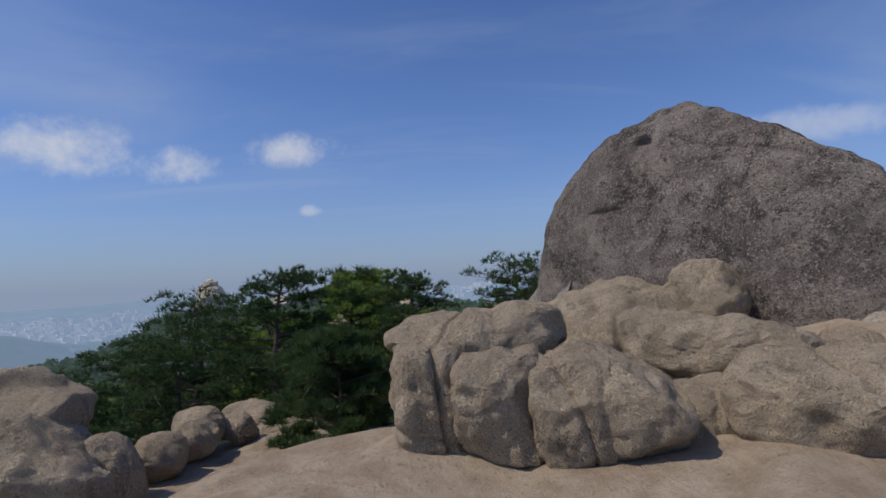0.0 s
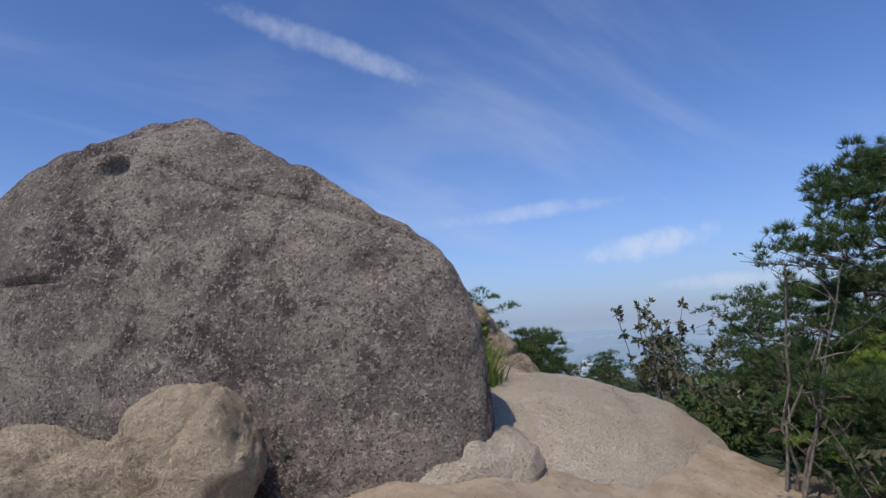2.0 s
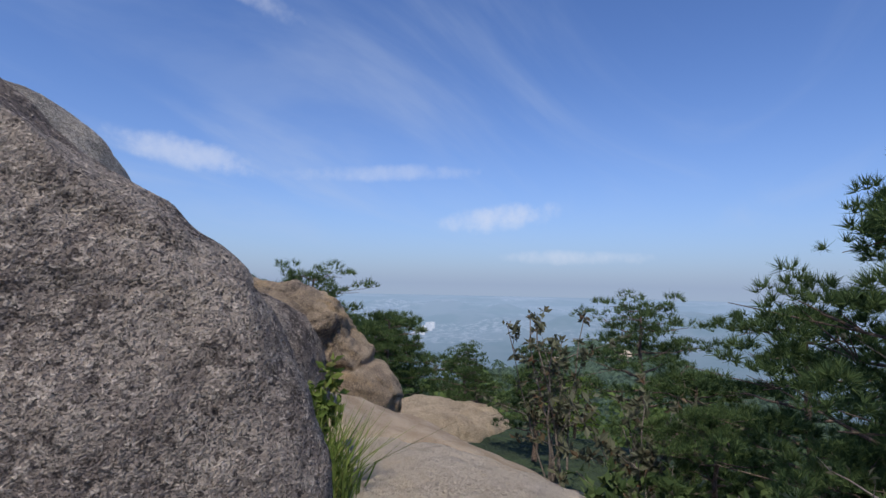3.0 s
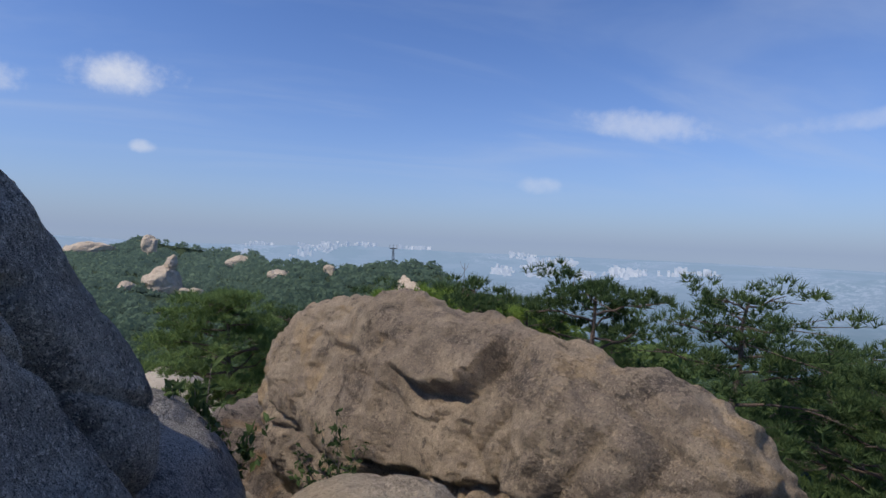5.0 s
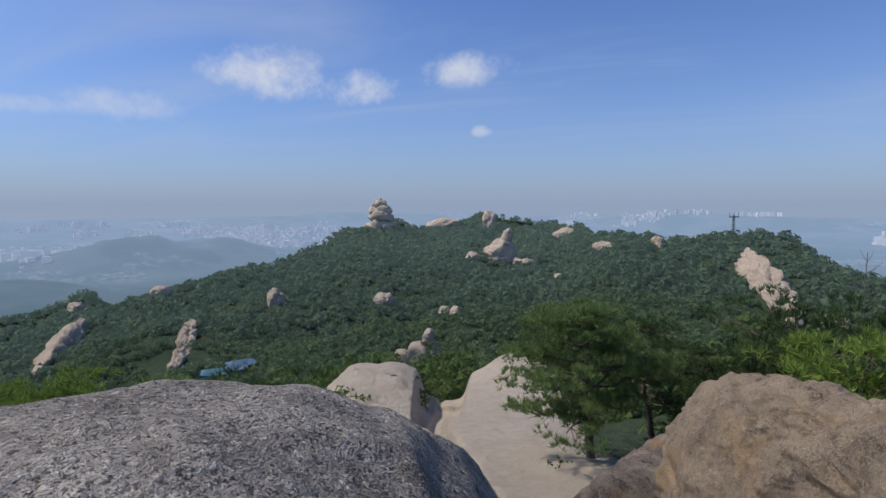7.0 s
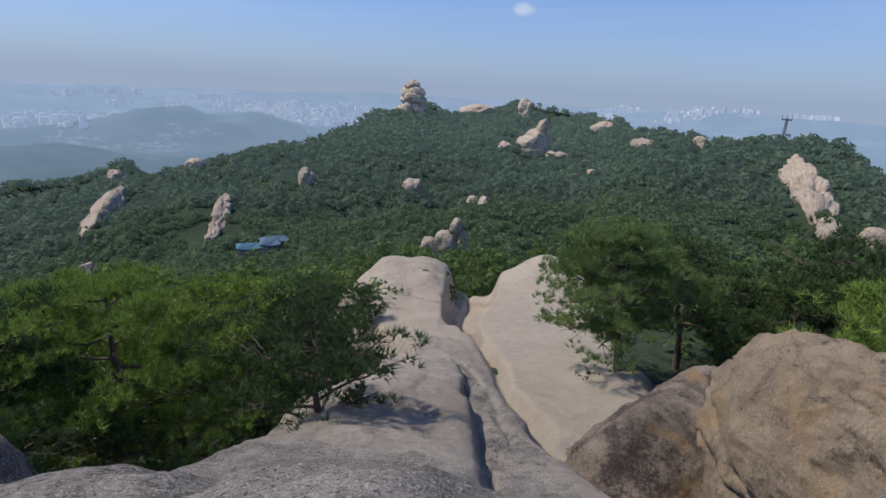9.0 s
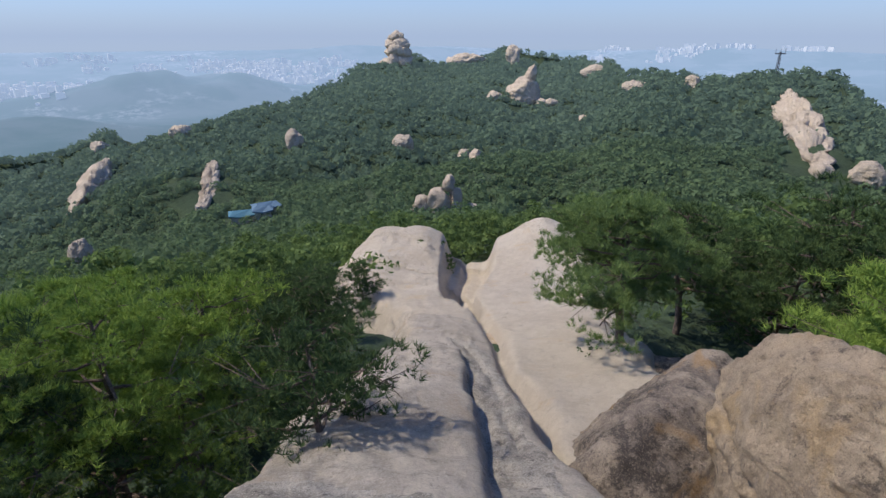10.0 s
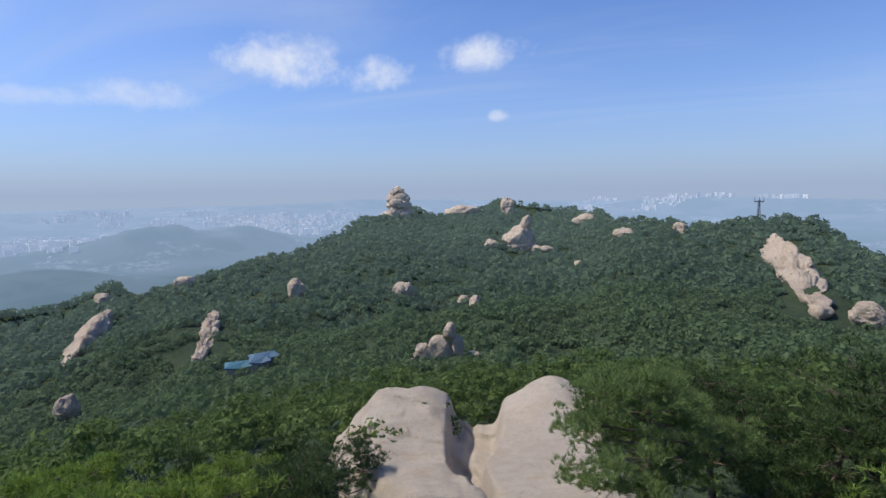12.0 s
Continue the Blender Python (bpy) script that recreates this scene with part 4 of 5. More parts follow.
PINES = (
    # kind, x, y, top
    (4, -3.3, 10.6, 1.9), (4, -0.7, 11.2, 1.75), (2, -2.0, 12.6, 1.8), (1, -5.1, 11.6, 1.35), (0, -7.2, 13.2, 0.4), (2, -9.2, 12.4, -0.3), (4, -4.6, 9.2, 0.7),
    (2, -6.6, 9.0, 0.0), (1, -8.4, 7.4, -0.6), (5, -2.2, 9.4, 0.7), (4, 0.2, 9.7, 0.9), (1, 2.0, 14.0, 2.0), (5, -5.2, 7.4, -0.4), (0, -11, 9.5, -0.7),
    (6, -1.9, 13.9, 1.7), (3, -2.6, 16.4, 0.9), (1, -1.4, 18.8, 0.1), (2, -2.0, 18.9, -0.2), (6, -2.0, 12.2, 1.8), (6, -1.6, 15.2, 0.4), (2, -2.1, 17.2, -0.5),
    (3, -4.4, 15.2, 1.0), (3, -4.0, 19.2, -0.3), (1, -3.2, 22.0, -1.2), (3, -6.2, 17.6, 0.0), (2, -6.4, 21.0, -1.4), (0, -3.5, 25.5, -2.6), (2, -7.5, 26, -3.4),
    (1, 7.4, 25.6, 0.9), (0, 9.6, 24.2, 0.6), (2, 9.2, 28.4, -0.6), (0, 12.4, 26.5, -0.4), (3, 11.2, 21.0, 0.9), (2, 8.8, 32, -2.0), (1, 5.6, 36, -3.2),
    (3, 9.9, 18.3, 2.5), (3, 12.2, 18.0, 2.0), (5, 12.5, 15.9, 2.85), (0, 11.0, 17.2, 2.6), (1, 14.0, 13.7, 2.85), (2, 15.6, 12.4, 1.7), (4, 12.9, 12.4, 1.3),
    (1, 16.4, 10.6, 0.9), (2, 17.6, 13.8, 1.4), (0, 19.2, 9.2, -0.2), (2, 14.6, 9.4, 0.3), (3, 15.4, 7.4, 0.2), (0, 20.5, 17.0, 1.2), (1, 22.0, 17.4, 1.1),
    (1, 10.9, 25.0, 1.7), (0, 12.6, 23.4, 1.7), (2, 14.4, 24.4, 1.4), (1, 13.4, 21.0, 1.6), (5, 6.7, 2.5, 0.85), (5, 6.3, 3.1, 0.75), (5, 5.9, 2.2, 0.6), (6, 7.0, 3.3, 0.95), (5, 7.5, 3.7, 0.85), (6, 8.5, 2.2, 1.15), (5, 10.6, 3.6, 2.4), (1, 14.4, 6.0, 2.3), (0, 12.6, 7.4, 1.5), (5, 12.0, 5.0, 1.4), (2, 11.5, 1.4, 2.2), (1, 16, 30, -1.5), (0, 19, 25, 0.0), (2, -1.0, 36, -5.4), (0, -4.5, 37, -5.6), (1, 1.5, 43, -6.8), (2, -7, 32, -5.2),
    (5, 8.0, 3.5, 0.9), (5, 9.0, 4.5, 1.1), (4, 7.7, 2.4, 0.8))
made = {}
for kind, x, y, top in PINES:
    z = at_ground(x, y) - 0.1
    size = max((top - z) / TALL[kind], 0.35)
    m = stand(None, x, y, z, size, (x * 71 + y * 37) % 360)
    if kind in made:
        ob = copy_thing(KINDS[kind], pose(0, 0, 0))
        ob.matrix_world = m
    else:
        ob = made[kind] = KINDS[kind]
        FIRST = (ob, m)
        made[kind] = FIRST
for ob, m in made.values():
    ob.matrix_world = m
ob = pine_tree("pine_tree", "gnarled mountain pine with flat spreading tiers on the spur", 120, 5.0, 3.1, SPUR_NEEDLES, start=0.34, pads=34, dense=84, lean=0.1, flat=0.22, fan=14, thin=0.05, needle=0.16)
ob.matrix_world = stand(None, 5.75, 22.6, -3.1, 1.0, 140)
ob = pine_tree("pine_tree", "tall mountain pine with dense rounded needle pads", 122, 4.5, 2.5, start=0.10, pads=52, dense=84, lean=0.1, flat=0.8, fan=18, needle=0.12, thin=0.045)
ob.matrix_world = stand(None, 7.6, 2.95, at_ground(7.6, 2.95) - 0.1, (3.4 - at_ground(7.6, 2.95)) / 4.5, 200)
ob = pine_tree("pine_bush", "low bushy pine beside the sandy path", 121, 1.45, 0.95, NEEDLES, start=0.05, pads=30, dense=60, lean=0.1, needle=0.10, flat=0.55, fan=18, thin=0.045)
ob.matrix_world = stand(None, -1.35, 6.5, -0.55, 1.0, 40)

# shrubs and grass
for name, label, seed, x, y, z, kw in (
        ("twig_shrub", "nearly bare shrub with pale twigs and a few dark leaves", 131, 6.55, 3.95, 0.2, dict(tall=2.3, spread=0.7, stems=4, leaves=150, leaf=0.022, mat=DRY_LEAVES, forks=5)),
        ("twig_shrub", "low pale-stemmed shrub with round dull leaves", 132, 6.1, 3.3, 0.2, dict(tall=1.1, spread=0.6, stems=7, leaves=150, leaf=0.04, mat=DRY_LEAVES)),
        ("leafy_shrub", "dark leafy shrub with reddish leaves among pines", 133, 10.4, 6.4, -0.6, dict(tall=2.9, spread=0.8, stems=8, leaves=900, leaf=0.05, mat=DRY_LEAVES)),
        ("leafy_shrub", "dark leafy shrub among pines", 134, 9.2, 5.2, -0.1, dict(tall=1.7, spread=0.9, stems=9, leaves=700, leaf=0.05, mat=DRY_LEAVES)),
        ("leafy_shrub", "dark leafy shrub below the tall pine", 143, 7.7, 4.1, 0.1, dict(tall=1.0, spread=0.8, stems=10, leaves=800, leaf=0.05, mat=LEAVES)),
        ("leafy_shrub", "dark leafy shrub below the tall pine", 144, 8.5, 3.3, 0.0, dict(tall=1.1, spread=0.9, stems=10, leaves=800, leaf=0.05, mat=LEAVES)),
        ("leafy_shrub", "dull leafy shrub at the slab's edge", 145, 7.2, 3.1, 0.05, dict(tall=0.9, spread=0.8, stems=10, leaves=700, leaf=0.045, mat=DRY_LEAVES)),
        ("leafy_shrub", "dark leafy shrub at the slab's edge", 146, 8.4, 5.0, 0.1, dict(tall=0.9, spread=0.8, stems=10, leaves=800, leaf=0.05, mat=LEAVES)),
        ("leafy_shrub", "dark low shrub in the hollow under a broad rock", 147, 2.85, 3.0, 0.2, dict(tall=0.55, spread=0.35, stems=10, leaves=600, leaf=0.026, mat=LEAVES)),
        ("leafy_shrub", "dark leafy shrub at the boulder's foot", 135, 3.95, 6.55, 0.75, dict(tall=0.5, spread=0.28, stems=7, leaves=260, leaf=0.035, mat=LEAVES)),
        ("leafy_shrub", "small gnarled shrub with dark leaves between rocks", 136, 6.5, 11.3, 1.0, dict(tall=1.35, spread=0.55, stems=8, leaves=560, leaf=0.045, mat=LEAVES)),
        ("leafy_shrub", "thin shrub growing from a crack of the long rock", 137, 7.55, 11.3, 0.9, dict(tall=1.0, spread=0.4, stems=8, leaves=260, leaf=0.03, mat=LEAVES)),
        ("leafy_shrub", "dark shrub under the pines beside the slab", 138, -0.9, 12.7, -2.3, dict(tall=1.5, spread=0.6, stems=8, leaves=650, leaf=0.05, mat=LEAVES)),
        ("leafy_shrub", "grey-green shrub at the pine's foot", 139, 5.2, 21.6, -2.9, dict(tall=1.0, spread=0.6, stems=8, leaves=420, leaf=0.045, mat=LEAVES)),
        ("leafy_shrub", "brownish shrub beside the long rock", 140, 9.6, 17.6, -0.8, dict(tall=1.6, spread=0.9, stems=10, leaves=420, leaf=0.045, mat=DRY_LEAVES)),
        ("leafy_shrub", "green shrub between the boulder and the pale slab", 142, 6.38, 6.85, 1.1, dict(tall=0.85, spread=0.28, stems=9, leaves=700, leaf=0.04, mat=GRASS)),
        ("leafy_shrub", "dull shrub beyond the pale slab", 141, 11.8, 11.2, -0.2, dict(tall=1.3, spread=0.9, stems=9, leaves=500, leaf=0.045, mat=DRY_LEAVES))):
    ob = shrub(name, label, seed, **kw)
    ob.matrix_world = pose(x, y, z)
for label, seed, x, y, z, wide, tall in (
        ("bright green grass at the boulder's side", 151, 6.0, 6.5, 1.12, 0.24, 0.66),
        ("green and dry grass in a cleft between rocks", 152, 7.02, 8.62, 2.0, 0.2, 0.32),
        ("yellow-green grass beyond the long rock", 153, 11.6, 10.3, 0.35, 0.5, 0.35),
        ("dry grass at the broad rock's foot", 154, 2.6, 2.5, 0.25, 0.25, 0.2)):
    ob = grass_tuft("grass_tuft", label, seed, wide, tall)
    ob.matrix_world = pose(x, y, z)

# dead tree on the wooded crest
def dead_tree(x, y, top):
    rng = np.random.default_rng(5)
    root = tagged(new("dead_tree"), "leafless grey dead tree above the pines", "tree")
    z = at_ground(x, y)
    tall = top - z
    t = np.linspace(0, 1, 6)[:, None]
    spine = np.array((0.05, 0.03, 1)) * t * tall + rng.normal(0, 0.05, (6, 3)) * t
    pieces = [tube(spine, 0.035 * (1 - 0.8 * t[:, 0]) + 0.008)]
    for i in range(12):
        b = spine[3] + (spine[5] - spine[3]) * rng.random()
        a = rng.uniform(0, TAU)
        e = b + np.array((np.cos(a), np.sin(a), 0.6)) * rng.uniform(0.5, 1.2)
        pieces.append(tube(np.linspace(b, e, 4) + rng.normal(0, 0.04, (4, 3)), (0.016, 0.012, 0.009, 0.006), 4))
    part("trunk", mesh_from("trunk", *joined(pieces)), TWIG_BARK, root)
    root.matrix_world = pose(x, y, z)


dead_tree(17.5, 39.0, 2.0)

# ---- woods ----


def shards(middle, size, count, rng, squash=0.7, leaf=0.55):
    """Round each middle a loose ball of leafy shards: the outside of a tree crown."""
    n = len(middle)
    u = rng.normal(size=(n, count, 3))
    u /= np.linalg.norm(u, axis=2, keepdims=True)
    u[:, :, 2] = np.abs(u[:, :, 2]) * np.where(rng.random((n, count)) < 0.8, 1, -0.5)
    c = middle[:, None, :] + u * size[:, None, None] * rng.uniform(0.55, 1.0, (n, count, 1)) * np.array((1, 1, squash))
    a = np.cross(u + rng.normal(0, 0.35, u.shape), rng.normal(size=u.shape))
    a /= np.linalg.norm(a, axis=2, keepdims=True) + 1e-9
    b = np.cross(u + rng.normal(0, 0.45, u.shape), a)
    s = size[:, None, None] * leaf * rng.uniform(0.6, 1.3, (n, count, 1))
    v = np.stack((c + a * s, c - a * s * 0.5 + b * s * 0.75, c - a * s * 0.5 - b * s * 0.75), 2).reshape(-1, 3)
    return v, np.arange(len(v)).reshape(-1, 3)


def scatter(count, near, far, rng, clear, az0=-102.0, az1=66.0):
    az = np.radians(rng.uniform(az0, az1, count))
    d = np.sqrt(rng.uniform(near ** 2, far ** 2, count))
    x, y = EYE_REF.x - np.sin(az) * d, EYE_REF.y + np.cos(az) * d
    keep = d < np.interp(np.degrees(az), RIDGE[:, 0], RIDGE[:, 2]) + 20
    for cx, cy, cr in clear:
        keep &= np.hypot(x - cx, y - cy) > cr
    return x[keep], y[keep], d[keep]


def woods(name, label, mat, count, near, far, seed, low, high, each=16, leaf=0.5, clear=()):
    """Broad tree crowns over the slopes, as loose balls of leafy shards."""
    rng = np.random.default_rng(seed)
    x, y, d = scatter(count, near, far, rng, clear)
    size = (low + (high - low) * np.clip(d / 500, 0, 1)) * rng.uniform(0.65, 1.4, len(x))
    mid = np.stack((x, y, height(x, y) + size * rng.uniform(0.1, 0.5, len(x))), -1)
    me = mesh_from(name, *shards(mid, size, each, rng, 0.75, leaf), False)
    me.materials.append(mat)
    tagged(new(name, me), label, "forest", kind="stuff")


def pinewood(name, label, mat, count, near, far, seed, clear):
    """Nearer woods: pines as loose stacks of small pads of shards."""
    rng = np.random.default_rng(seed)
    x, y, d = scatter(count, near, far, rng, clear)
    n, c = len(x), 24
    tall, wide = rng.uniform(2.2, 3.8, n), rng.uniform(1.2, 1.9, n)
    h = rng.uniform(0.2, 1.0, (n, c))
    a = rng.uniform(0, TAU, (n, c))
    r = wide[:, None] * np.sqrt(rng.random((n, c))) * (1.1 - h) ** 0.5
    mid = np.stack((x[:, None] + np.cos(a) * r, y[:, None] + np.sin(a) * r, height(x, y)[:, None] + tall[:, None] * h - 0.3), -1).reshape(-1, 3)
    size = rng.uniform(0.3, 0.62, n * c)
    me = mesh_from(name, *shards(mid, size, 20, rng, 0.5, 0.27), False)
    me.materials.append(mat)
    tagged(new(name, me), label, "forest", kind="stuff")


CLEAR = [(4, 8, 15), (3, 20, 7), (0, 27, 4.5), (3, 29, 4.5), (1.5, 36, 3.5), (on_slope(20.3, -18.4).x, on_slope(20.3, -18.4).y, 5), (on_slope(20.3, -18.4).x + 2, on_slope(20.3, -18.4).y - 7, 5.5)]
pinewood("pine_wood", "dense mountain pines on the slope below the spur", WOODS_NEAR, 1150, 17, 88, 61, CLEAR)

# ---- far rocks, temple, mast ----
ROCKS_FAR = [
    # name, label, bearing, height, half sizes, turn, seed
    ("egg_rock", "huge egg-shaped granite rock on the wooded ridge", 11.4, -6.1, (14, 11, 13), 10, 71),
    ("flat_rock", "flat-topped granite rock on the wooded ridge", 14.4, -6.0, (6, 5, 4), 20, 72),
    ("ridge_rock", "bare granite rocks along the crest", 17.2, -2.6, (22, 8, 7), 5, 73),
    ("ridge_rock", "bare granite face on the crest", 12.7, -2.6, (8, 7, 13), -20, 74),
    ("ridge_rock", "bare granite ledge below the crest", 4.6, -3.5, (14, 7, 6), 0, 75),
    ("ridge_rock", "bare granite ledge on the wooded ridge", 0.7, -4.9, (9, 6, 4), 0, 76),
    ("ridge_rock", "narrow bare granite strip on the wooded ridge", -4.2, -4.4, (3, 6, 5), 40, 77),
    ("hill_rock", "pale granite boulder among trees", 23.9, -11.0, (5.5, 5, 5), 0, 78),
    ("hill_rock", "pale granite boulder standing among trees", 16.1, -12.6, (3.2, 3, 4.5), 0, 79),
    ("hill_rock", "pale granite boulder among trees", 17.4, -12.2, (3, 3, 3), 30, 80),
    ("hill_rock", "tall pale granite rock among trees", 35.1, -10.5, (4.5, 4, 7), 15, 81),
    ("hill_rock", "pale granite rocks on a spur", 45.5, -8.8, (7, 5, 4), 0, 82),
    ("hill_rock", "pale granite rocks on a wooded knoll", 52.3, -9.8, (6, 5, 5), 0, 83),
    ("hill_rock", "pale granite rocks low on the slope", 55.9, -19.2, (3, 3, 5), 0, 84),
    ("hill_rock", "small pale granite rock among trees", 5.4, -8.0, (3, 3, 2.5), 0, 85),
    ("hill_rock", "granite rocks below the far rock face", -19.2, -11.8, (5, 4, 5), 0, 86),
]
for name, label, az, el, r, turn, seed in ROCKS_FAR:
    p = on_slope(az, el)
    rock(name, label, (p.x, p.y, p.z + r[2] * 0.45), r, FAR_ROCK, turn + az, seed=seed, p=2.6, amp=0.10, freq=1.8, sub=5, facets=9, fine=0.15)
p = on_slope(11.4, -6.1)
rock("fin_rock", "leaning granite fin on top of the egg-shaped rock", (p.x + 5, p.y + 1, p.z + 20), (4.2, 4, 8), FAR_ROCK, 10, (6, 14), seed=87, p=2.8, amp=0.1, facets=8, fine=0.15)
for i, (dx, dz, r) in enumerate(((-8, -4, (6, 5, 4)), (4, -7, (7, 5, 5)), (15, -1, (6, 4, 4)), (22, 3, (8, 4, 4)))):
    rock("base_rock", "broken granite rocks around the egg-shaped rock", (p.x + dx, p.y - 6, at_ground(p.x + dx, p.y - 6) + 1.5), r, FAR_ROCK, dx * 9, seed=88 + i, p=3, amp=0.1, facets=8, fine=0.15, sub=4)


def face_on_slope(name, label, top, bottom, half_wide, thick, seed, streaks=()):
    """A bare sheet of granite lying on the slope between two points of it."""
    a, b = on_slope(*top), on_slope(*bottom)
    mid, along = (a + b) / 2, (a - b)
    long = along.length / 2
    out = Vector((EYE_REF.x - mid.x, EYE_REF.y - mid.y, 60)).normalized()
    y = along.normalized()
    z = (out - y * out.dot(y)).normalized()
    x = y.cross(z)
    m = Matrix((x, y, z)).transposed().to_4x4()
    m.translation = mid + z * thick * 0.45
    ob = new(name, rock_mesh(name, (half_wide, long * 1.08, thick), FAR_ROCK, seed, p=3.2, amp=0.09, freq=2.6, sub=5, facets=7, fine=0.16, splits=4, cuts=(((0.78, 0.62, 0), 0.66), ((-0.85, -0.5, 0), 0.72)), cracks=streaks))
    ob.matrix_world = m
    tagged(ob, label, "rock face")


face_on_slope("rock_face", "long bare pinkish granite face on the wooded slope", (-12.3, -5.2), (-15.8, -11.2), 7.5, 5.0, 97, (((1, 0.1, 0), 2, 0.5, 0.8), ((1, -0.2, 0), -1.5, 0.4, 0.6), ((1, 0.4, 0), 0.2, 0.35, 0.5)))
face_on_slope("rock_face", "narrow bare granite face with a dark cleft", (43.2, -12.2), (45.2, -16.4), 3.4, 3.5, 92, (((1, 0.1, 0), 0.5, 0.5, 0.9),))
face_on_slope("rock_face", "slanting bare granite face on the wooded knoll", (52.2, -11.3), (55.6, -14.8), 5.5, 4.5, 93, (((1, 0.1, 0), 0.5, 0.5, 0.9),))
face_on_slope("rock_face", "bare orange granite scar on a distant hill", (-74.5, -7.9), (-75.5, -9.2), 5, 4, 94)
face_on_slope("rock_face", "bare granite scar on a distant hill", (-80.5, -7.0), (-82, -8.0), 7, 4, 95)


def rock_tower():
    """A crag of stacked and split blocks."""
    p = on_slope(24.3, -2.6)
    rng = np.random.default_rng(7)
    root = tagged(new("crag"), "tall crag of stacked pale granite blocks on the summit", "crag")
    root.matrix_world = pose(p.x, p.y, p.z)
    plan = ((-7, 0, 3, 9, 8, 7), (8, 0, 4, 9, 8, 8), (0, -3, 6, 11, 8, 7), (-4, 0, 13, 10, 8, 6), (7, 0, 13, 9, 8, 6), (1, -3, 16, 10, 7, 5), (-5, 0, 21, 8, 7, 5),
            (4, 0, 22, 9, 7, 5), (8, 1, 19, 5, 5, 4), (-1, 0, 27, 7, 6, 4), (-6, 0, 26, 4, 4, 3), (4, 0, 28, 4, 4, 3), (0, 0, 31, 3, 3, 2.2), (-14, -2, 0, 6, 5, 6), (-19, -2, -4, 5, 4, 4))
    for i, (x, y, z, a, b, c) in enumerate(plan):
        me = rock_mesh("block", (a * 0.86, b, c), FAR_ROCK, 200 + i, p=3.2, amp=0.09, sub=4, facets=9, fine=0.15)
        ob = new("block", me)
        ob.parent = root
        ob.matrix_local = pose(x, y, z - 3, 0, rng.uniform(-8, 8), 24 + rng.uniform(-20, 20))


rock_tower()


def cairn_rocks():
    """The cluster of upright stones beyond the spur."""
    c = on_slope(20.3, -18.4)
    for i, (dx, dz, r, lean, label) in enumerate((
            (0.2, 1.6, (2.1, 1.8, 2.6), 0, "large rounded pale granite stone in a cluster"), (3.0, 2.0, (1.0, 1.1, 2.3), 6, "upright pale granite stone in a cluster"),
            (1.9, 5.0, (1.0, 0.9, 1.5), -4, "pointed granite stone crowning a cluster"), (-2.6, 1.2, (1.3, 1.2, 1.8), -6, "pale granite stone at a cluster's edge"),
            (-3.8, 0.0, (1.0, 1.0, 1.2), 0, "small pale granite stone at a cluster's edge"), (5.6, 0.6, (1.5, 1.2, 0.8), 0, "flat granite stone beside a cluster"),
            (1.0, -0.8, (1.6, 1.2, 1.2), 0, "broken granite stone under a cluster"))):
        rock("cluster_stone", label, (c.x + dx * 1.3, c.y + dx * 0.45, c.z + 1.2 + dz * 1.35), tuple(v * 1.4 for v in r), FAR_ROCK, 20 + i * 31, (0, lean), seed=300 + i, p=2.6, amp=0.07, sub=4, facets=6, fine=0.05, group="cluster of stones beyond the spur")


cairn_rocks()


def box(w, d, h, z0=0.0):
    v = np.array([(x * w / 2, y * d / 2, z0 + z * h) for z in (0, 1) for y in (-1, 1) for x in (-1, 1)], float)
    return v, np.array(((0, 2, 3, 1), (4, 5, 7, 6), (0, 1, 5, 4), (2, 6, 7, 3), (0, 4, 6, 2), (1, 3, 7, 5)))


def gable(w, d, z0, rise, over=1.2):
    """A hipped roof with turned-up eaves."""
    w, d = w / 2 + over, d / 2 + over
    v = [(-w, -d, z0 + 0.5), (0, -d, z0), (w, -d, z0 + 0.5), (w, d, z0 + 0.5), (0, d, z0), (-w, d, z0 + 0.5), (-w * 0.6, 0, z0 + rise), (w * 0.6, 0, z0 + rise),
         (-w, -d, z0 + 0.1), (0, -d, z0 - 0.4), (w, -d, z0 + 0.1), (w, d, z0 + 0.1), (0, d, z0 - 0.4), (-w, d, z0 + 0.1)]
    f = [(0, 1, 7, 6), (1, 2, 7, 7), (2, 3, 7, 7), (3, 4, 6, 7), (4, 5, 6, 6), (5, 0, 6, 6), (8, 9, 1, 0), (9, 10, 2, 1), (10, 11, 3, 2), (11, 12, 4, 3), (12, 13, 5, 4), (13, 8, 0, 5), (8, 13, 12, 9), (9, 12, 11, 10)]
    bm = bmesh.new()
    vs = [bm.verts.new(p) for p in v]
    for q in f:
        bm.faces.new([vs[i] for i in dict.fromkeys(q)])
    me = bpy.data.meshes.new("roof")
    bm.to_mesh(me)
    bm.free()
    return me


def temple():
    c = on_slope(40.0, -17.7)
    for x, y, w, d, h, turn, roof, label in (
            (-3.4, -1, 6.5, 4.4, 1.6, 40, ROOF_BLUE, "low temple building with a bright blue sheet roof"), (3.2, 2, 6.5, 4, 2.4, 52, ROOF, "temple hall with a grey-blue tiled hip roof"),
            (5.4, -2.6, 4.5, 3, 1.8, 40, ROOF, "small temple hall with a grey-blue tiled roof"), (0.4, 4.6, 5, 3, 2.0, 45, ROOF, "temple hall half hidden by trees")):
        root = tagged(new("temple_hall"), label, "building", "temple in the woods")
        root.matrix_world = pose(c.x + x, c.y + y, at_ground(c.x + x, c.y + y) + 1.2, 0, 0, turn)
        part("wall", mesh_from("wall", *box(w, d, h + 3, -3), False), PLASTER, root)
        part("roof", gable(w, d, h, 1.4, 0.7), roof, root)
    return c


TEMPLE = temple()


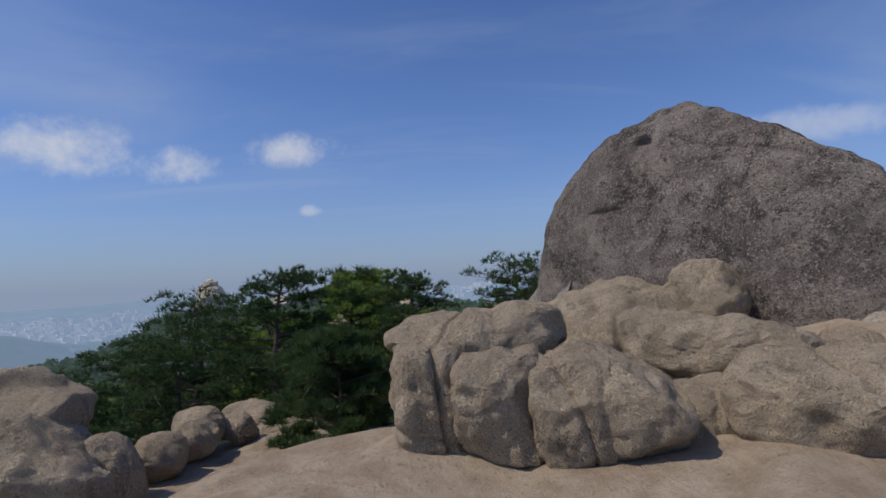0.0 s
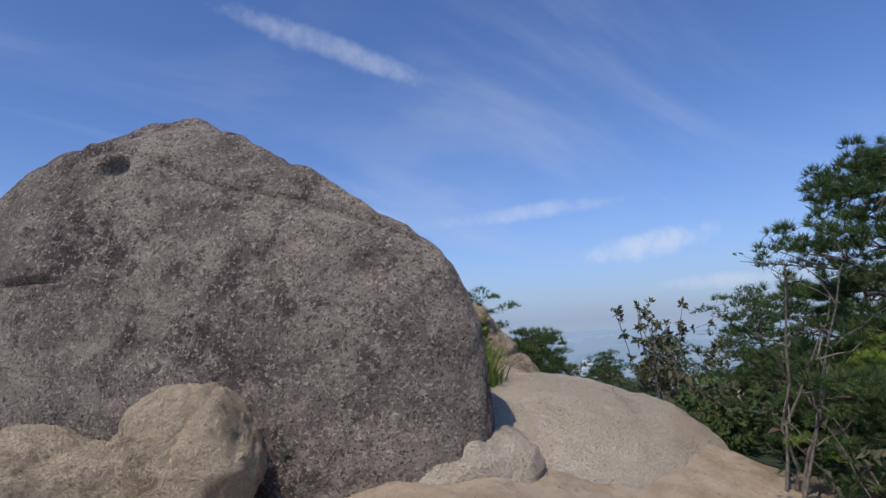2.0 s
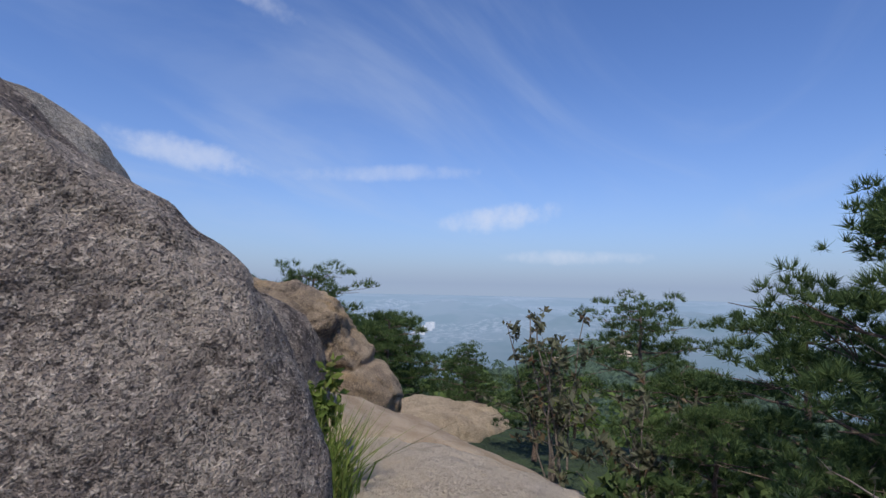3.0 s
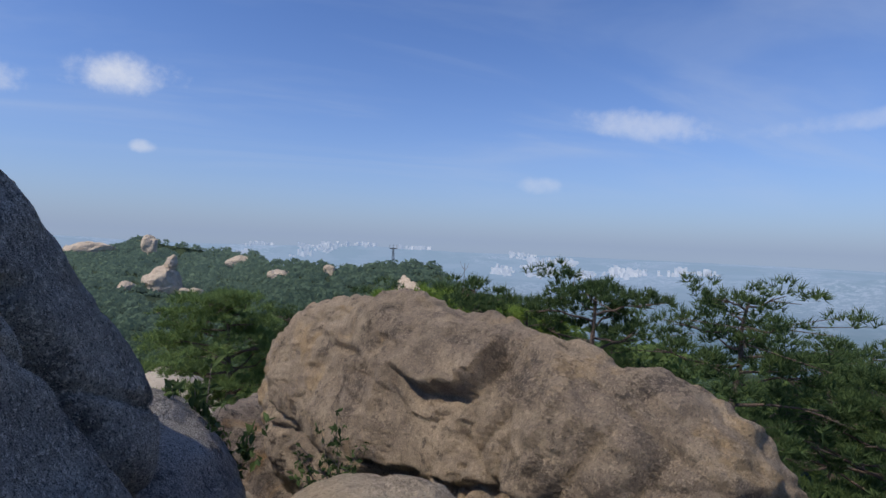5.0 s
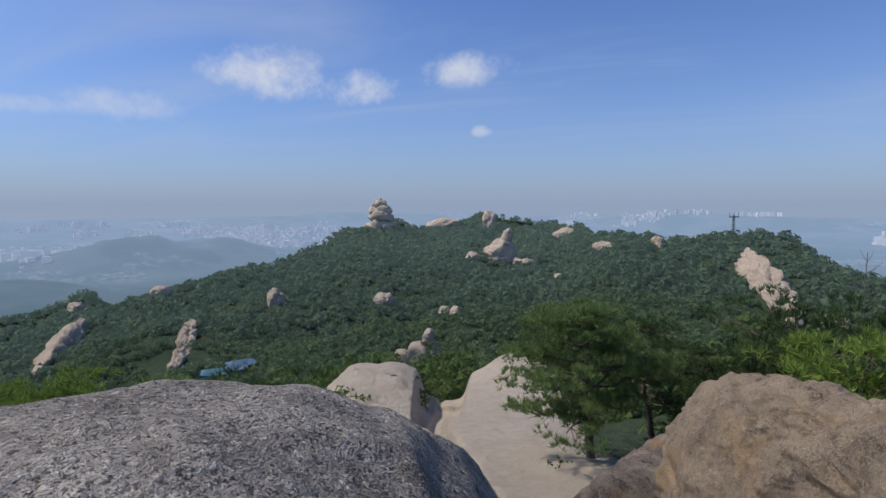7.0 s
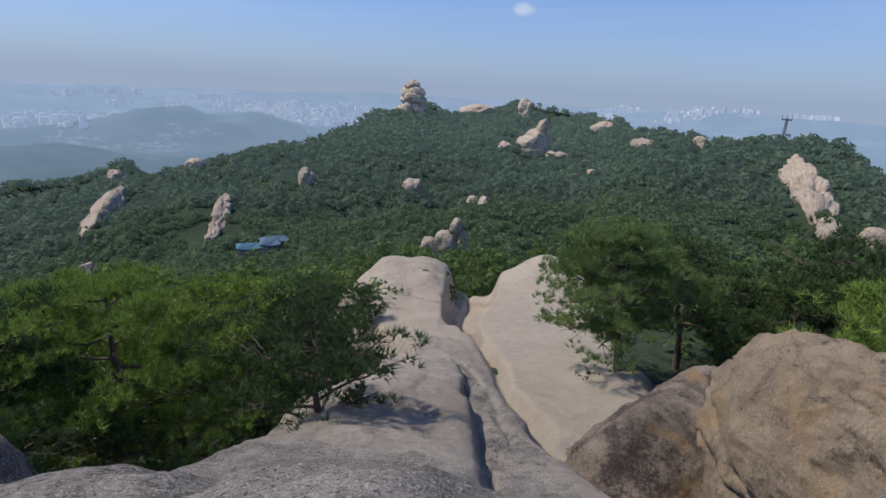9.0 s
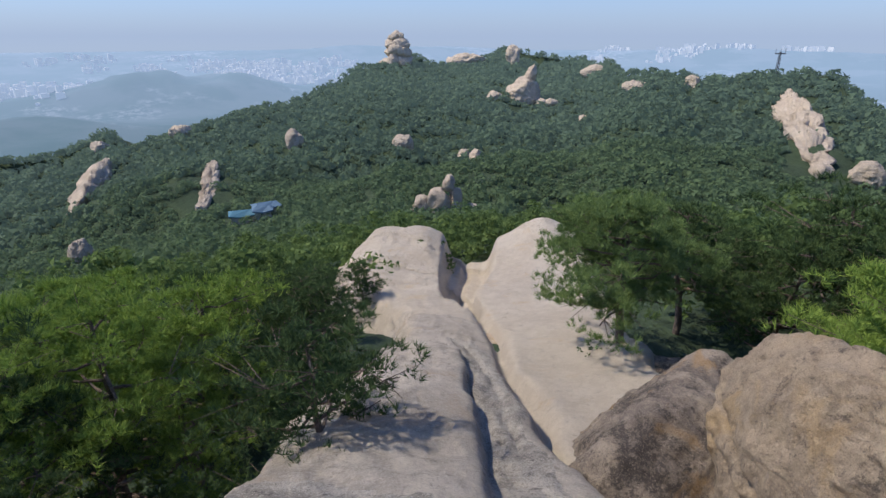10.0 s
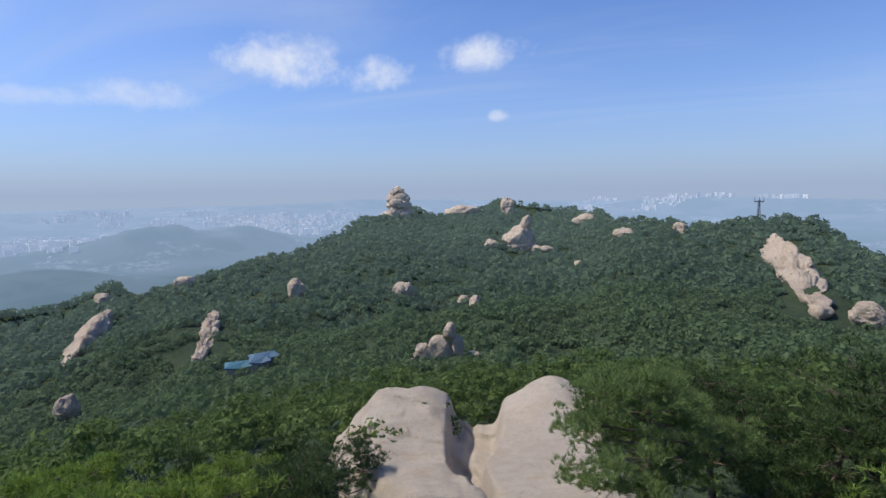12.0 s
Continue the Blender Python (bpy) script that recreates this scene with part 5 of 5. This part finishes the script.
def mast():
    c = on_slope(-10.9, -3.0)
    root = tagged(new("radio_mast"), "steel radio mast with a crossbar on the ridge", "mast")
    root.matrix_world = pose(c.x, c.y, c.z)
    a = np.arange(4) * TAU / 4
    for x, y in zip(np.cos(a), np.sin(a)):
        part("leg", mesh_from("leg", *tube(((x * 1.1, y * 1.1, 0), (x * 0.5, y * 0.5, 13)), (0.22, 0.18), 5)), STEEL, root)
    for z in (3, 6, 9, 12):
        part("brace", mesh_from("brace", *box(1.8 - z * 0.07, 1.8 - z * 0.07, 0.25, z), False), STEEL, root)
    part("crossbar", mesh_from("crossbar", *box(6.0, 0.6, 0.7, 11.6), False), STEEL, root)
    for x in (-2.8, 2.8, 0):
        part("antenna", mesh_from("antenna", *tube(((x, 0, 11.5), (x, 0, 15.0)), (0.2, 0.15), 6)), STEEL, root)


mast()

clear_far = [(on_slope(az, el).x, on_slope(az, el).y, 11) for az, el in ((-12.7, -5.4), (-13.1, -6.0), (-13.5, -6.6), (-14.0, -7.4), (-14.6, -8.3), (-15.1, -9.2), (-15.6, -10), (-16, -10.8), (-16.2, -11.5), (43.6, -13.2), (44.6, -15.2), (53, -12.3), (54.6, -13.8), (40, -18.2), (40, -17.4), (11.4, -7.2), (11.4, -6.4))]
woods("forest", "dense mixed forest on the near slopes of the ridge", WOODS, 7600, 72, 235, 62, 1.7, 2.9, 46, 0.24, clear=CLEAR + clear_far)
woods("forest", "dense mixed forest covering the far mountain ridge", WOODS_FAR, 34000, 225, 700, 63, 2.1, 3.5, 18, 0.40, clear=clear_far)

# ---- town on the plain ----


def town():
    rng = np.random.default_rng(9)
    pieces = []
    for az0, az1, d0, d1, n in ((29, 43, 2900, 3900, 1100), (52, 64, 2500, 3100, 420), (-9, 6, 3900, 4500, 200), (-31, -22, 3400, 3900, 170), (-42, -33, 3500, 3900, 150), (-30, -10, 4000, 4500, 160), (44, 56, 3300, 4200, 150), (-64, -58, 2600, 2700, 20)):
        centres = [(rng.uniform(az0, az1), rng.uniform(d0, d1)) for _ in range(max(n // 18, 1))]
        for _ in range(n):
            ca, cd = centres[rng.integers(len(centres))]
            az, d = ca + rng.normal(0, 0.55), cd + rng.normal(0, 60)
            p = bearing(az) * d
            w, dep, h = rng.uniform(9, 30), rng.uniform(8, 13), rng.choice((20, 26, 34, 44))
            v, f = box(w, dep, h, -12)
            a = radians(az + rng.choice((0, 0, 25, -30)))
            v = np.stack((v[:, 0] * math.cos(a) - v[:, 1] * math.sin(a) + p.x, v[:, 0] * math.sin(a) + v[:, 1] * math.cos(a) + p.y, v[:, 2] + at_ground(p.x, p.y)), -1)
            pieces.append((v, f))
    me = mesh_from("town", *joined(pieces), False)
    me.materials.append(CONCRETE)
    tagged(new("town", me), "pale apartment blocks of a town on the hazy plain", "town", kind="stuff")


town()
